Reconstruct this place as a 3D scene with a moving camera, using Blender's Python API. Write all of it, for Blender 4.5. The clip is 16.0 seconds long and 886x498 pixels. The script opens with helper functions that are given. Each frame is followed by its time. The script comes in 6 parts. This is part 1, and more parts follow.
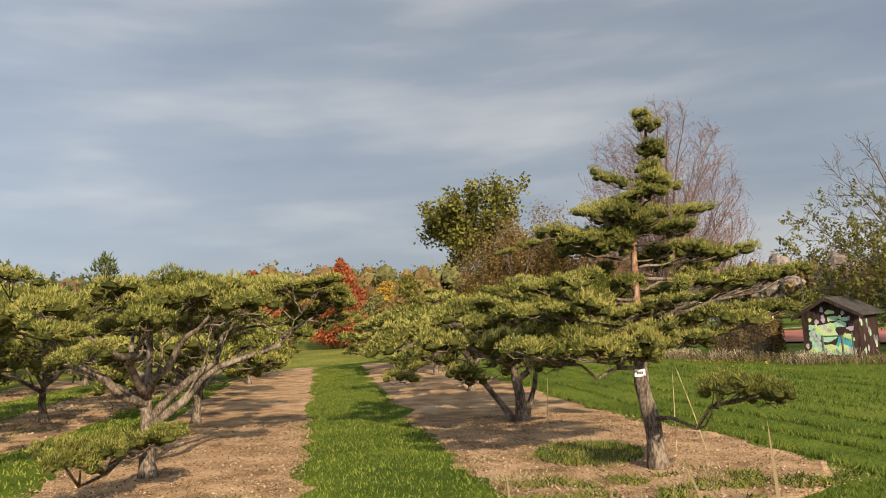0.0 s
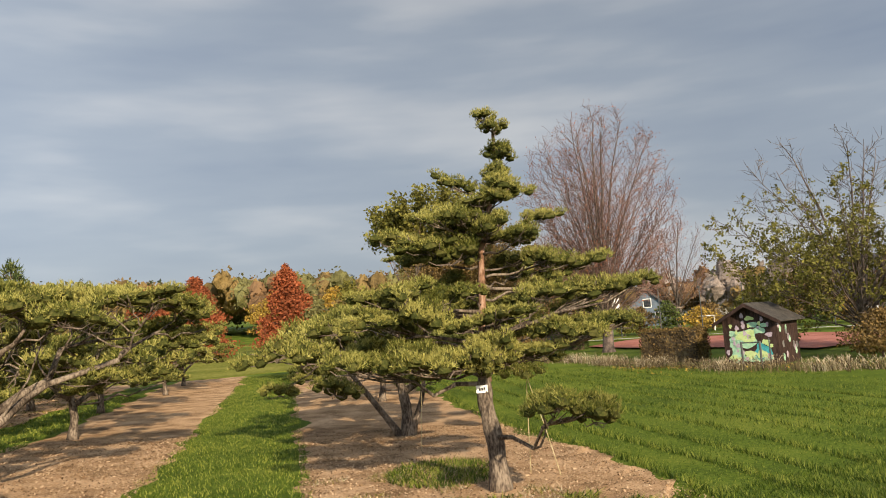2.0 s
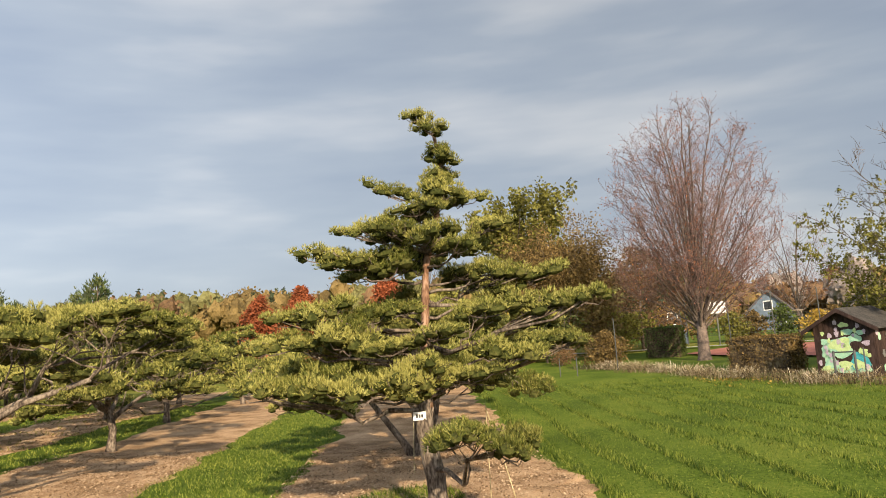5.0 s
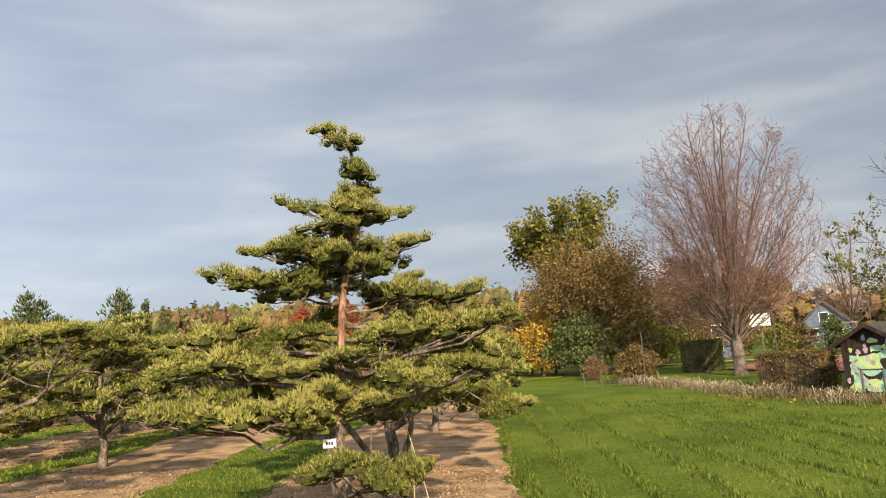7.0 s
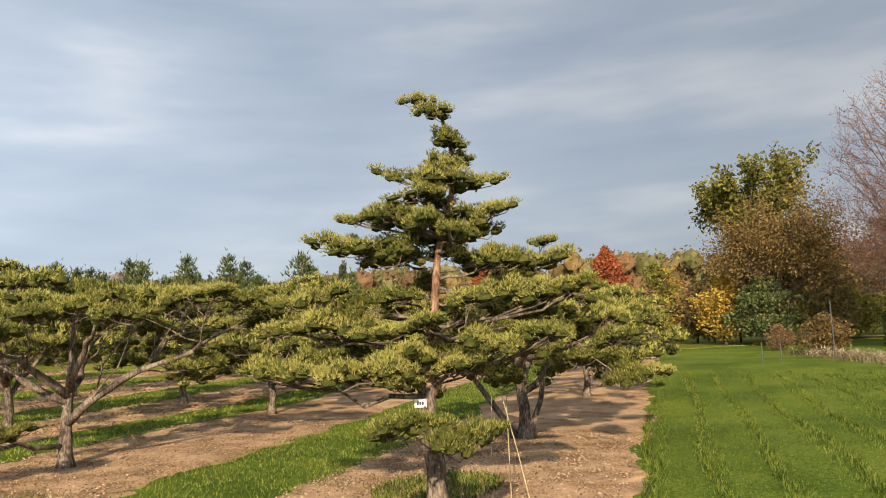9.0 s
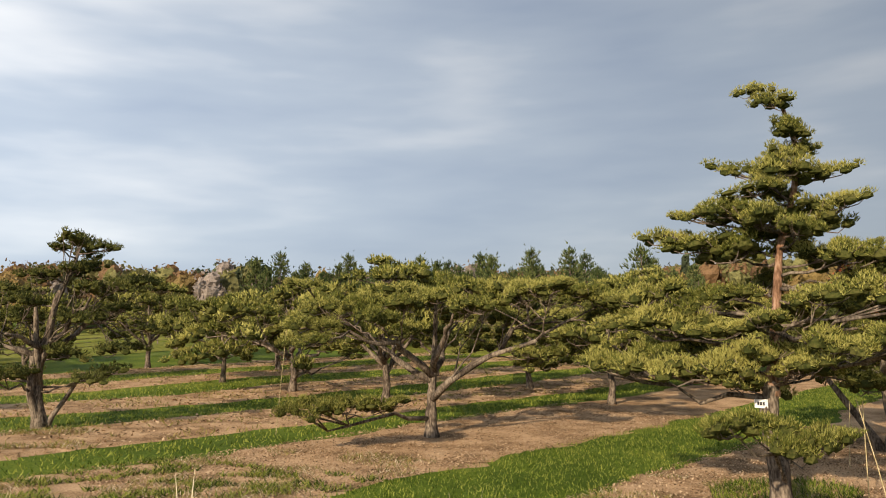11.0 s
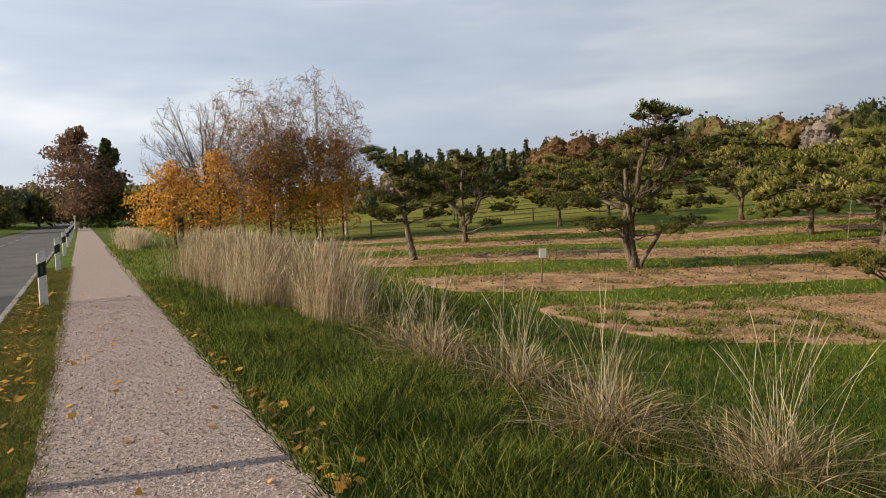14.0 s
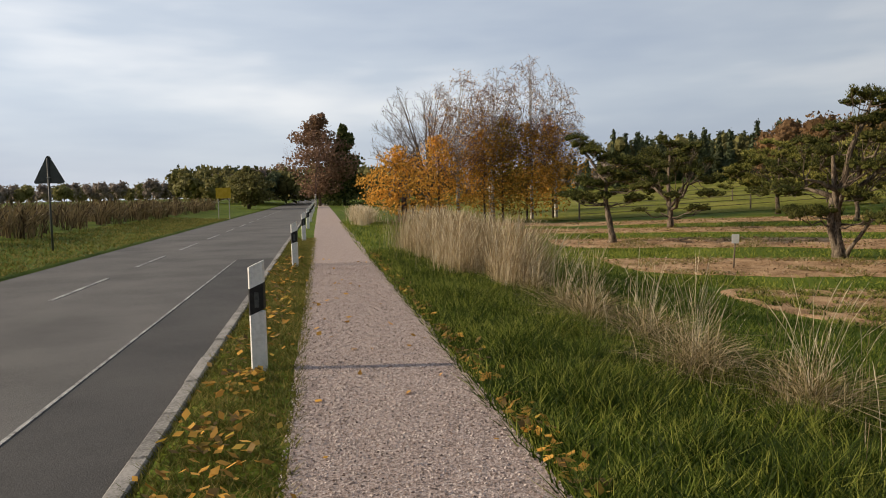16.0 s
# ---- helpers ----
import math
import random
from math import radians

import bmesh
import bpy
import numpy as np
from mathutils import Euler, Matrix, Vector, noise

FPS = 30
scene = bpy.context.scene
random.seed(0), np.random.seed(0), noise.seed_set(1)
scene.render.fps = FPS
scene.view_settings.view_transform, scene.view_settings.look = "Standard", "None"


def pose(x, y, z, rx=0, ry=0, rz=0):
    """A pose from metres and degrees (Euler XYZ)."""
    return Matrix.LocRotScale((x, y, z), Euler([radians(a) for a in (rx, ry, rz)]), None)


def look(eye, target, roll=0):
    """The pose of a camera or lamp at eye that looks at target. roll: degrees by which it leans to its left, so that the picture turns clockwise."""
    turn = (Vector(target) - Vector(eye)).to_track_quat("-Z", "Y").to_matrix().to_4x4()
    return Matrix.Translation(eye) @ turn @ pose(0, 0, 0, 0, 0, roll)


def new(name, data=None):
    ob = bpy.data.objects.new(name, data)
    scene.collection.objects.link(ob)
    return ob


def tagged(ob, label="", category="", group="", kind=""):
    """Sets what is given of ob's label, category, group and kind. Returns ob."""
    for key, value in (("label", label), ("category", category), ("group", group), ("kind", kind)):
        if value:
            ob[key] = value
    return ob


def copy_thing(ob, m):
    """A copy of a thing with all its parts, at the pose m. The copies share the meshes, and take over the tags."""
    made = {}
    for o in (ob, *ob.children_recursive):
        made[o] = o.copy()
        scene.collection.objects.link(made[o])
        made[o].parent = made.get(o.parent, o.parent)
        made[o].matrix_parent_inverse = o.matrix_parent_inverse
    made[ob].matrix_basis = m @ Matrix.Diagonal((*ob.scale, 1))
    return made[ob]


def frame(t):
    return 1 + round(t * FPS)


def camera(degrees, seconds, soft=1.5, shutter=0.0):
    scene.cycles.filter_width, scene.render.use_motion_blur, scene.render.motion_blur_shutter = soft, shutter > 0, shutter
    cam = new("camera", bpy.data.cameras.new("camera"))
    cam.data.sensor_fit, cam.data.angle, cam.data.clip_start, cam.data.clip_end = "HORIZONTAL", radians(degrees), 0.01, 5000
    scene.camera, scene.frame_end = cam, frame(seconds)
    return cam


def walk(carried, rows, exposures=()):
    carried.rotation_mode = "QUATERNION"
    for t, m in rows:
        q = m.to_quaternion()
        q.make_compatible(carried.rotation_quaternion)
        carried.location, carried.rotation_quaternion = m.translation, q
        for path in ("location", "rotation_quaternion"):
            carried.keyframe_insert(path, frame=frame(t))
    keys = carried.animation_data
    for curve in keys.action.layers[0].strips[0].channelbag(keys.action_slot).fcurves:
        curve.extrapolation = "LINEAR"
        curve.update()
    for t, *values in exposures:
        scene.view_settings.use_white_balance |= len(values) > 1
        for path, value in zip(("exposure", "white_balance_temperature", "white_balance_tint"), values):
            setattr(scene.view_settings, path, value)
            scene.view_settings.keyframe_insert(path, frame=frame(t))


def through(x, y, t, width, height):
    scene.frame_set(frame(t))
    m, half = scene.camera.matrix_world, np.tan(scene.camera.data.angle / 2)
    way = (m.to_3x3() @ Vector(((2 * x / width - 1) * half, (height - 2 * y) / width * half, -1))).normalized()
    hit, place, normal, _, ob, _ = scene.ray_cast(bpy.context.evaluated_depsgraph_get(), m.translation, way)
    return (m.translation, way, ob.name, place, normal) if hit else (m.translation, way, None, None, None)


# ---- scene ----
cam = camera(59.62, 16.0, soft=1.0)
ROWS = [
    (0, 0.784, 1.347, 1.526, 2.35, 5.79, 3.84),
    (0.5, 1.362, 1.582, 1.524, 2.78, 5.69, 3.92),
    (1, 2.001, 1.768, 1.501, 2.21, 5.39, 4.13),
    (1.5, 2.567, 1.970, 1.505, 0.46, 5.70, 4.10),
    (2, 3.081, 2.270, 1.517, -0.13, 5.98, 4.16),
    (2.5, 3.643, 2.521, 1.513, 1.67, 5.34, 4.23),
    (3, 4.172, 2.754, 1.478, 3.11, 4.97, 4.53),
    (3.5, 4.655, 2.983, 1.547, 5.28, 5.34, 4.56),
    (4, 5.141, 3.157, 1.576, 7.60, 5.50, 4.08),
    (4.5, 5.593, 3.359, 1.563, 8.53, 6.39, 4.22),
    (6.8, 8.027, 4.470, 1.594, 12.91, 7.82, 4.35),
    (7, 8.186, 4.565, 1.598, 13.51, 8.04, 4.28),
    (7.5, 8.611, 4.820, 1.580, 15.87, 8.05, 4.09),
    (8, 9.034, 4.953, 1.541, 19.65, 7.16, 3.58),
    (8.2, 9.176, 4.993, 1.521, 21.38, 6.68, 3.45),
    (10.3, 10.103, 5.018, 1.611, 40.57, 6.35, 1.34),
    (10.5, 10.076, 4.891, 1.608, 43.66, 6.29, 1.14),
    (11, 10.129, 4.634, 1.584, 52.31, 6.27, 0.88),
    (11.5, 10.321, 4.525, 1.565, 61.02, 4.06, 0.37),
    (12, 10.549, 4.479, 1.574, 72.55, 0.68, 0.65),
    (12.5, 10.914, 4.595, 1.549, 78.56, -1.38, 1.15),
    (13, 11.410, 4.646, 1.539, 85.93, -2.87, 1.17),
    (13.5, 11.865, 4.920, 1.583, 92.01, -3.32, 1.43),
    (14, 12.311, 5.229, 1.599, 95.43, -3.39, 2.18),
    (14.5, 12.786, 5.491, 1.588, 99.39, -3.55, 2.49),
    (15, 13.278, 5.757, 1.559, 104.48, -3.87, 1.97),
    (15.5, 13.760, 5.980, 1.571, 107.75, -4.17, 1.16),
    (16, 14.221, 6.246, 1.614, 111.49, -4.18, 1.31),
]
walk(cam, [(t, pose(x, y, z, 90 + pitch, roll, yaw)) for t, x, y, z, yaw, pitch, roll in ROWS],
     exposures=[(0, 0.39, 6850, 12), (2.5, 0.42, 6850, 12), (4.5, 0.61, 6850, 12), (7.5, 0.59, 6850, 12), (8.2, 0.52, 6850, 12), (10.5, 0.33, 6850, 12), (11.5, 0.06, 6850, 12), (12, 0.03, 6850, 12), (14, -0.16, 6950, 13), (16, -0.29, 7000, 13)])

# ---- world, sun ----
SUN_AZ, SUN_EL = math.atan2(-0.93, 0.37), radians(23)
sun = new("sun", bpy.data.lights.new("sun", "SUN"))
sun.data.energy, sun.data.angle, sun.data.color = 5.0, radians(0.8), (1.0, 0.85, 0.63)
sun.matrix_world = look((0, 0, 30), (-math.cos(SUN_AZ) * math.cos(SUN_EL), -math.sin(SUN_AZ) * math.cos(SUN_EL), 30 - math.sin(SUN_EL)))


def build_world():
    w = bpy.data.worlds.new("sky")
    scene.world = w
    w.use_nodes = True
    nt = w.node_tree
    nt.nodes.clear()
    N, L = nt.nodes.new, nt.links.new
    out, bg = N("ShaderNodeOutputWorld"), N("ShaderNodeBackground")
    sky = N("ShaderNodeTexSky")
    sky.sky_type = "NISHITA"
    sky.sun_disc = False
    sky.sun_elevation = SUN_EL
    sky.sun_rotation = math.pi / 2 - SUN_AZ
    sky.dust_density = 2.0
    tc, mp = N("ShaderNodeTexCoord"), N("ShaderNodeMapping")
    mp.inputs["Scale"].default_value = (1.0, 1.0, 5.0)
    mp.inputs["Rotation"].default_value = (radians(5), radians(-4), radians(20))
    L(tc.outputs["Generated"], mp.inputs["Vector"])
    n1, n2 = N("ShaderNodeTexNoise"), N("ShaderNodeTexNoise")
    for n, s, d in ((n1, 1.5, 4), (n2, 4.0, 4)):
        n.inputs["Scale"].default_value, n.inputs["Detail"].default_value = s, d
        n.inputs["Roughness"].default_value = 0.5
        L(mp.outputs["Vector"], n.inputs["Vector"])
    add = N("ShaderNodeMath")
    add.operation = "MULTIPLY_ADD"
    L(n2.outputs["Fac"], add.inputs[0])
    add.inputs[1].default_value = 0.35
    L(n1.outputs["Fac"], add.inputs[2])
    ramp = N("ShaderNodeValToRGB")
    els = ramp.color_ramp.elements
    els[0].position, els[0].color = 0.48, (2.6, 3.25, 4.3, 1)
    els[1].position, els[1].color = 0.92, (6.0, 6.35, 6.7, 1)
    mid = els.new(0.68)
    mid.color = (3.5, 4.15, 5.0, 1)
    L(add.outputs[0], ramp.inputs["Fac"])
    mix = N("ShaderNodeMixRGB")
    mix.inputs["Fac"].default_value = 0.86
    L(sky.outputs["Color"], mix.inputs["Color1"])
    L(ramp.outputs["Color"], mix.inputs["Color2"])
    dot, gain, lit = N("ShaderNodeVectorMath"), N("ShaderNodeMath"), N("ShaderNodeVectorMath")
    dot.operation, gain.operation, lit.operation = "DOT_PRODUCT", "MULTIPLY_ADD", "SCALE"
    L(tc.outputs["Generated"], dot.inputs[0])
    dot.inputs[1].default_value = (-0.26, -0.97, 0.15)
    gain.use_clamp = False
    L(dot.outputs["Value"], gain.inputs[0])
    cap = N("ShaderNodeMath")
    cap.operation = "MINIMUM"
    cap.inputs[1].default_value = 3.0
    sep, high, deck = N("ShaderNodeSeparateXYZ"), N("ShaderNodeMath"), N("ShaderNodeMath")
    high.operation, deck.operation = "MULTIPLY", "MULTIPLY_ADD"
    L(tc.outputs["Generated"], sep.inputs[0])
    L(sep.outputs["Z"], high.inputs[0])
    L(sep.outputs["Z"], high.inputs[1])
    L(high.outputs[0], deck.inputs[0])
    deck.inputs[1].default_value = -1.15
    L(gain.outputs[0], deck.inputs[2])
    L(deck.outputs[0], cap.inputs[0])
    gain.inputs[1].default_value, gain.inputs[2].default_value = 0.98, 1.95
    L(mix.outputs["Color"], lit.inputs[0])
    L(cap.outputs[0], lit.inputs["Scale"])
    bg.inputs["Strength"].default_value = 0.075
    L(lit.outputs["Vector"], bg.inputs["Color"])
    L(bg.outputs["Background"], out.inputs["Surface"])


build_world()


# ---- materials ----
def surface(name, colours, scale=3.0, fine=40.0, rough=0.85, bump=0.3, metal=0.0, through=0.0, island=0.0, world=True, stretch=(1, 1, 1), spec=0.3):
    """Two-scale noise between three colours, fine relief, and where wanted per-piece variation and light shining through."""
    m = bpy.data.materials.new(name)
    m.use_nodes = True
    nt = m.node_tree
    N, L = nt.nodes.new, nt.links.new
    bsdf, out = nt.nodes["Principled BSDF"], nt.nodes["Material Output"]
    geo, tc, mp = N("ShaderNodeNewGeometry"), N("ShaderNodeTexCoord"), N("ShaderNodeMapping")
    L(geo.outputs["Position"] if world else tc.outputs["Object"], mp.inputs["Vector"])
    mp.inputs["Scale"].default_value = stretch
    a, b = N("ShaderNodeTexNoise"), N("ShaderNodeTexNoise")
    a.inputs["Scale"].default_value, a.inputs["Detail"].default_value = scale, 5
    b.inputs["Scale"].default_value, b.inputs["Detail"].default_value = fine, 3
    for n in (a, b):
        L(mp.outputs["Vector"], n.inputs["Vector"])
    s = N("ShaderNodeMath")
    s.operation = "MULTIPLY_ADD"
    L(b.outputs["Fac"], s.inputs[0])
    s.inputs[1].default_value = 0.5
    half = N("ShaderNodeMath")
    half.operation = "MULTIPLY"
    half.inputs[1].default_value = 0.5
    L(a.outputs["Fac"], half.inputs[0])
    L(half.outputs[0], s.inputs[2])
    val = s.outputs[0]
    if island:
        oi = N("ShaderNodeObjectInfo")
        r1 = N("ShaderNodeMath")
        r1.operation = "MULTIPLY_ADD"
        L(geo.outputs["Random Per Island"], r1.inputs[0])
        r1.inputs[1].default_value = island
        L(val, r1.inputs[2])
        r2 = N("ShaderNodeMath")
        r2.operation = "MULTIPLY_ADD"
        L(oi.outputs["Random"], r2.inputs[0])
        r2.inputs[1].default_value = island * 0.5
        L(r1.outputs[0], r2.inputs[2])
        r3 = N("ShaderNodeMath")
        r3.operation = "SUBTRACT"
        L(r2.outputs[0], r3.inputs[0])
        r3.inputs[1].default_value = island * 0.75
        val = r3.outputs[0]
    ramp = N("ShaderNodeValToRGB")
    els = ramp.color_ramp.elements
    els[0].position, els[0].color = 0.40, (*colours[0], 1)
    els[1].position, els[1].color = 0.60, (*colours[2], 1)
    els.new(0.5).color = (*colours[1], 1)
    L(val, ramp.inputs["Fac"])
    L(ramp.outputs["Color"], bsdf.inputs["Base Color"])
    bsdf.inputs["Roughness"].default_value, bsdf.inputs["Metallic"].default_value = rough, metal
    bsdf.inputs["Specular IOR Level"].default_value = spec
    if bump:
        bp = N("ShaderNodeBump")
        bp.inputs["Strength"].default_value, bp.inputs["Distance"].default_value = bump, 0.02
        L(s.outputs[0], bp.inputs["Height"])
        L(bp.outputs["Normal"], bsdf.inputs["Normal"])
    if through:
        tr, mx = N("ShaderNodeBsdfTranslucent"), N("ShaderNodeMixShader")
        L(ramp.outputs["Color"], tr.inputs["Color"])
        mx.inputs["Fac"].default_value = through
        L(bsdf.outputs["BSDF"], mx.inputs[1])
        L(tr.outputs["BSDF"], mx.inputs[2])
        L(mx.outputs["Shader"], out.inputs["Surface"])
    return m


GRASS = surface("lawn_grass", [(0.055, 0.088, 0.009), (0.092, 0.138, 0.014), (0.15, 0.18, 0.025)], 0.35, 14, 0.9, 0.9, spec=0.1)
BLADES = surface("grass_blades", [(0.04, 0.072, 0.008), (0.135, 0.195, 0.02), (0.31, 0.335, 0.065)], 0.8, 6, 0.6, 0, through=0.35, island=0.5, spec=0.2)
VERGE_BLADES = surface("verge_blades", [(0.10, 0.105, 0.02), (0.19, 0.18, 0.04), (0.33, 0.27, 0.085)], 0.9, 6, 0.7, 0, through=0.3, island=0.35, spec=0.2)
MEADOW = surface("meadow_grass", [(0.11, 0.125, 0.02), (0.17, 0.18, 0.032), (0.25, 0.235, 0.06)], 0.12, 3.0, 0.95, 0.6, spec=0.05)
LAWN = surface("mown_lawn", [(0.032, 0.062, 0.007), (0.105, 0.16, 0.016), (0.25, 0.285, 0.052)], 0.8, 6, 0.6, 0, through=0.35, island=0.5, spec=0.2)
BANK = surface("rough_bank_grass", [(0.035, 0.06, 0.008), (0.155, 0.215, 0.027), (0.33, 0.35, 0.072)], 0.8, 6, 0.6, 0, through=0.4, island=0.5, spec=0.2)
MULCH = surface("bark_mulch", [(0.19, 0.118, 0.065), (0.405, 0.258, 0.145), (0.58, 0.395, 0.24)], 1.1, 34, 0.95, 1.0, spec=0.05)
CHIPS = surface("mulch_chips", [(0.12, 0.075, 0.042), (0.34, 0.22, 0.125), (0.52, 0.37, 0.235)], 1, 20, 0.9, 0, island=0.8, spec=0.1)
GRAVEL = surface("gravel", [(0.25, 0.195, 0.175), (0.42, 0.335, 0.305), (0.56, 0.475, 0.445)], 42, 110, 0.9, 1.0, spec=0.2)
PEBBLE = surface("pebbles", [(0.20, 0.155, 0.14), (0.41, 0.33, 0.30), (0.62, 0.54, 0.51)], 1, 30, 0.85, 0, island=0.5)
ASPHALT = surface("old_asphalt", [(0.085, 0.082, 0.078), (0.12, 0.116, 0.11), (0.16, 0.154, 0.145)], 0.5, 90, 0.8, 0.5)
PATCH = surface("newer_asphalt", [(0.045, 0.043, 0.042), (0.066, 0.063, 0.061), (0.09, 0.086, 0.082)], 0.6, 90, 0.8, 0.5)
KERB = surface("kerb_concrete", [(0.17, 0.16, 0.15), (0.28, 0.27, 0.25), (0.38, 0.36, 0.34)], 3, 40, 0.9, 0.4, island=0.2)
LINE = surface("worn_road_paint", [(0.13, 0.13, 0.13), (0.30, 0.30, 0.29), (0.5, 0.5, 0.48)], 3, 30, 0.7, 0.2)
NEEDLES = surface("pine_needles", [(0.105, 0.12, 0.022), (0.25, 0.245, 0.058), (0.43, 0.40, 0.12)], 0.9, 5, 0.6, 0, through=0.25, island=0.36, spec=0.2)
# the pine needles again, darkened in colour for pines standing in shade
SHADENEEDLES = surface("shade_darkened_needles", [(0.04, 0.052, 0.014), (0.085, 0.098, 0.024), (0.17, 0.17, 0.046)], 0.9, 5, 0.6, 0, through=0.2, island=0.5, spec=0.2)
# dark tone for pad cores: the shade inside the foliage, as colour
SHADECORE = surface("shaded_pad_core", [(0.035, 0.042, 0.012), (0.06, 0.066, 0.018), (0.10, 0.095, 0.03)], 3, 25, 0.95, 0.8, spec=0.05)
SPRUCE = surface("dark_needles", [(0.04, 0.062, 0.022), (0.075, 0.105, 0.036), (0.14, 0.16, 0.055)], 0.8, 4, 0.7, 0, through=0.15, island=0.45, spec=0.15)
BARK = surface("pine_bark", [(0.05, 0.038, 0.03), (0.14, 0.11, 0.085), (0.27, 0.22, 0.17)], 5, 28, 0.95, 1.0, world=False, stretch=(1, 1, 0.35), spec=0.1)
RUSTBARK = surface("orange_pine_bark", [(0.13, 0.07, 0.042), (0.26, 0.15, 0.095), (0.38, 0.25, 0.18)], 5, 28, 0.9, 0.8, world=False, stretch=(1, 1, 0.35), spec=0.1)
TWIG = surface("grey_twigs", [(0.06, 0.045, 0.035), (0.13, 0.10, 0.08), (0.20, 0.16, 0.13)], 4, 25, 0.95, 0.3, world=False, spec=0.1)
MIDTWIG = surface("brown_pink_limbs", [(0.075, 0.058, 0.05), (0.15, 0.115, 0.095), (0.23, 0.175, 0.145)], 4, 25, 0.95, 0, world=False, spec=0.1)
PINKTWIG = surface("reddish_twigs", [(0.13, 0.075, 0.06), (0.22, 0.13, 0.105), (0.31, 0.20, 0.17)], 4, 25, 0.95, 0, world=False, spec=0.1)
WHITEBARK = surface("birch_bark", [(0.06, 0.055, 0.05), (0.45, 0.42, 0.38), (0.62, 0.60, 0.56)], 4, 14, 0.8, 0.2, world=False, stretch=(1, 1, 3))
DRY = surface("dry_grass", [(0.28, 0.21, 0.12), (0.52, 0.42, 0.27), (0.72, 0.62, 0.45)], 2, 9, 0.8, 0, through=0.3, island=0.5, spec=0.2)
THATCH = surface("grass_thatch", [(0.11, 0.09, 0.035), (0.29, 0.225, 0.11), (0.52, 0.42, 0.25)], 2, 9, 0.85, 0, through=0.25, island=0.6, spec=0.15)
WEED = surface("dead_weeds", [(0.05, 0.035, 0.02), (0.12, 0.085, 0.05), (0.22, 0.17, 0.09)], 1, 7, 0.9, 0, through=0.2, island=0.5)


def leaf_mat(name, c, var=0.5):
    lo, hi = tuple(x * 0.62 for x in c), tuple(min(1, x * 1.4) for x in c)
    return surface(name, [lo, c, hi], 0.5, 3, 0.75, 0, through=0.3, island=var, spec=0.2)


ORANGE = leaf_mat("orange_leaves", (0.62, 0.34, 0.07), 0.35)
YELLOW = leaf_mat("yellow_leaves", (0.42, 0.28, 0.055), 0.4)
RED = leaf_mat("rust_red_leaves", (0.33, 0.10, 0.042), 0.25)
PINK = leaf_mat("sparse_pink_leaves", (0.34, 0.13, 0.065))
OLIVE = leaf_mat("olive_leaves", (0.17, 0.16, 0.035))
BROWN = leaf_mat("brown_leaves", (0.21, 0.14, 0.052))
# far tones are muted and paled: distance haze put into the leaf colour
FAROCHRE = leaf_mat("far_ochre_leaves", (0.21, 0.145, 0.055), 0.25)
FAROLIVE = leaf_mat("far_olive_leaves", (0.18, 0.17, 0.065), 0.2)
FARRUST = leaf_mat("far_rust_leaves", (0.185, 0.11, 0.055), 0.25)
FARGREY = leaf_mat("far_hazed_twigs", (0.27, 0.225, 0.195), 0.2)
FARBROWN = leaf_mat("far_hazed_brown_leaves", (0.29, 0.18, 0.12), 0.2)
FARDARK = leaf_mat("far_conifers", (0.075, 0.095, 0.05), 0.2)
GREENLEAF = leaf_mat("green_leaves", (0.09, 0.12, 0.03))
WHITE = surface("white_plastic", [(0.70, 0.70, 0.68), (0.80, 0.80, 0.78), (0.85, 0.85, 0.83)], 4, 30, 0.45, 0.05, world=False)
BLACK = surface("black_plastic", [(0.015, 0.015, 0.016), (0.02, 0.02, 0.021), (0.03, 0.03, 0.03)], 4, 30, 0.4, 0.05, world=False)
GREY = surface("galvanised_steel", [(0.22, 0.22, 0.22), (0.32, 0.32, 0.32), (0.40, 0.40, 0.40)], 4, 30, 0.5, 0.05, metal=0.7, world=False)
SIGNBACK = surface("dark_sign_back", [(0.05, 0.055, 0.055), (0.08, 0.085, 0.085), (0.10, 0.105, 0.10)], 4, 30, 0.5, 0.05, world=False)
TOWNSIGN = surface("yellow_sign", [(0.55, 0.36, 0.02), (0.65, 0.43, 0.03), (0.7, 0.48, 0.05)], 4, 30, 0.5, 0, world=False)
WOOD = surface("weathered_wood", [(0.08, 0.06, 0.045), (0.17, 0.135, 0.10), (0.28, 0.23, 0.18)], 3, 25, 0.9, 0.5, world=False, stretch=(1, 1, 0.3))
CANE = surface("bamboo_cane", [(0.30, 0.24, 0.12), (0.45, 0.37, 0.20), (0.55, 0.47, 0.30)], 4, 20, 0.7, 0.1, world=False)
DARKWOOD = surface("dark_stained_boards", [(0.018, 0.010, 0.008), (0.035, 0.018, 0.014), (0.06, 0.035, 0.028)], 3, 25, 0.8, 0.4, world=False, stretch=(1, 1, 0.2))
ROOFING = surface("roofing_felt", [(0.03, 0.028, 0.026), (0.055, 0.05, 0.045), (0.09, 0.08, 0.07)], 3, 25, 0.9, 0.5, world=False)
MINT = surface("mint_spray_paint", [(0.22, 0.42, 0.30), (0.32, 0.55, 0.38), (0.42, 0.62, 0.42)], 5, 30, 0.6, 0.05, world=False)
LIME = surface("lime_spray_paint", [(0.35, 0.50, 0.20), (0.48, 0.60, 0.26), (0.55, 0.65, 0.32)], 5, 30, 0.6, 0.05, world=False)
TEAL = surface("teal_spray_paint", [(0.03, 0.22, 0.26), (0.05, 0.32, 0.36), (0.08, 0.4, 0.42)], 5, 30, 0.6, 0.05, world=False)
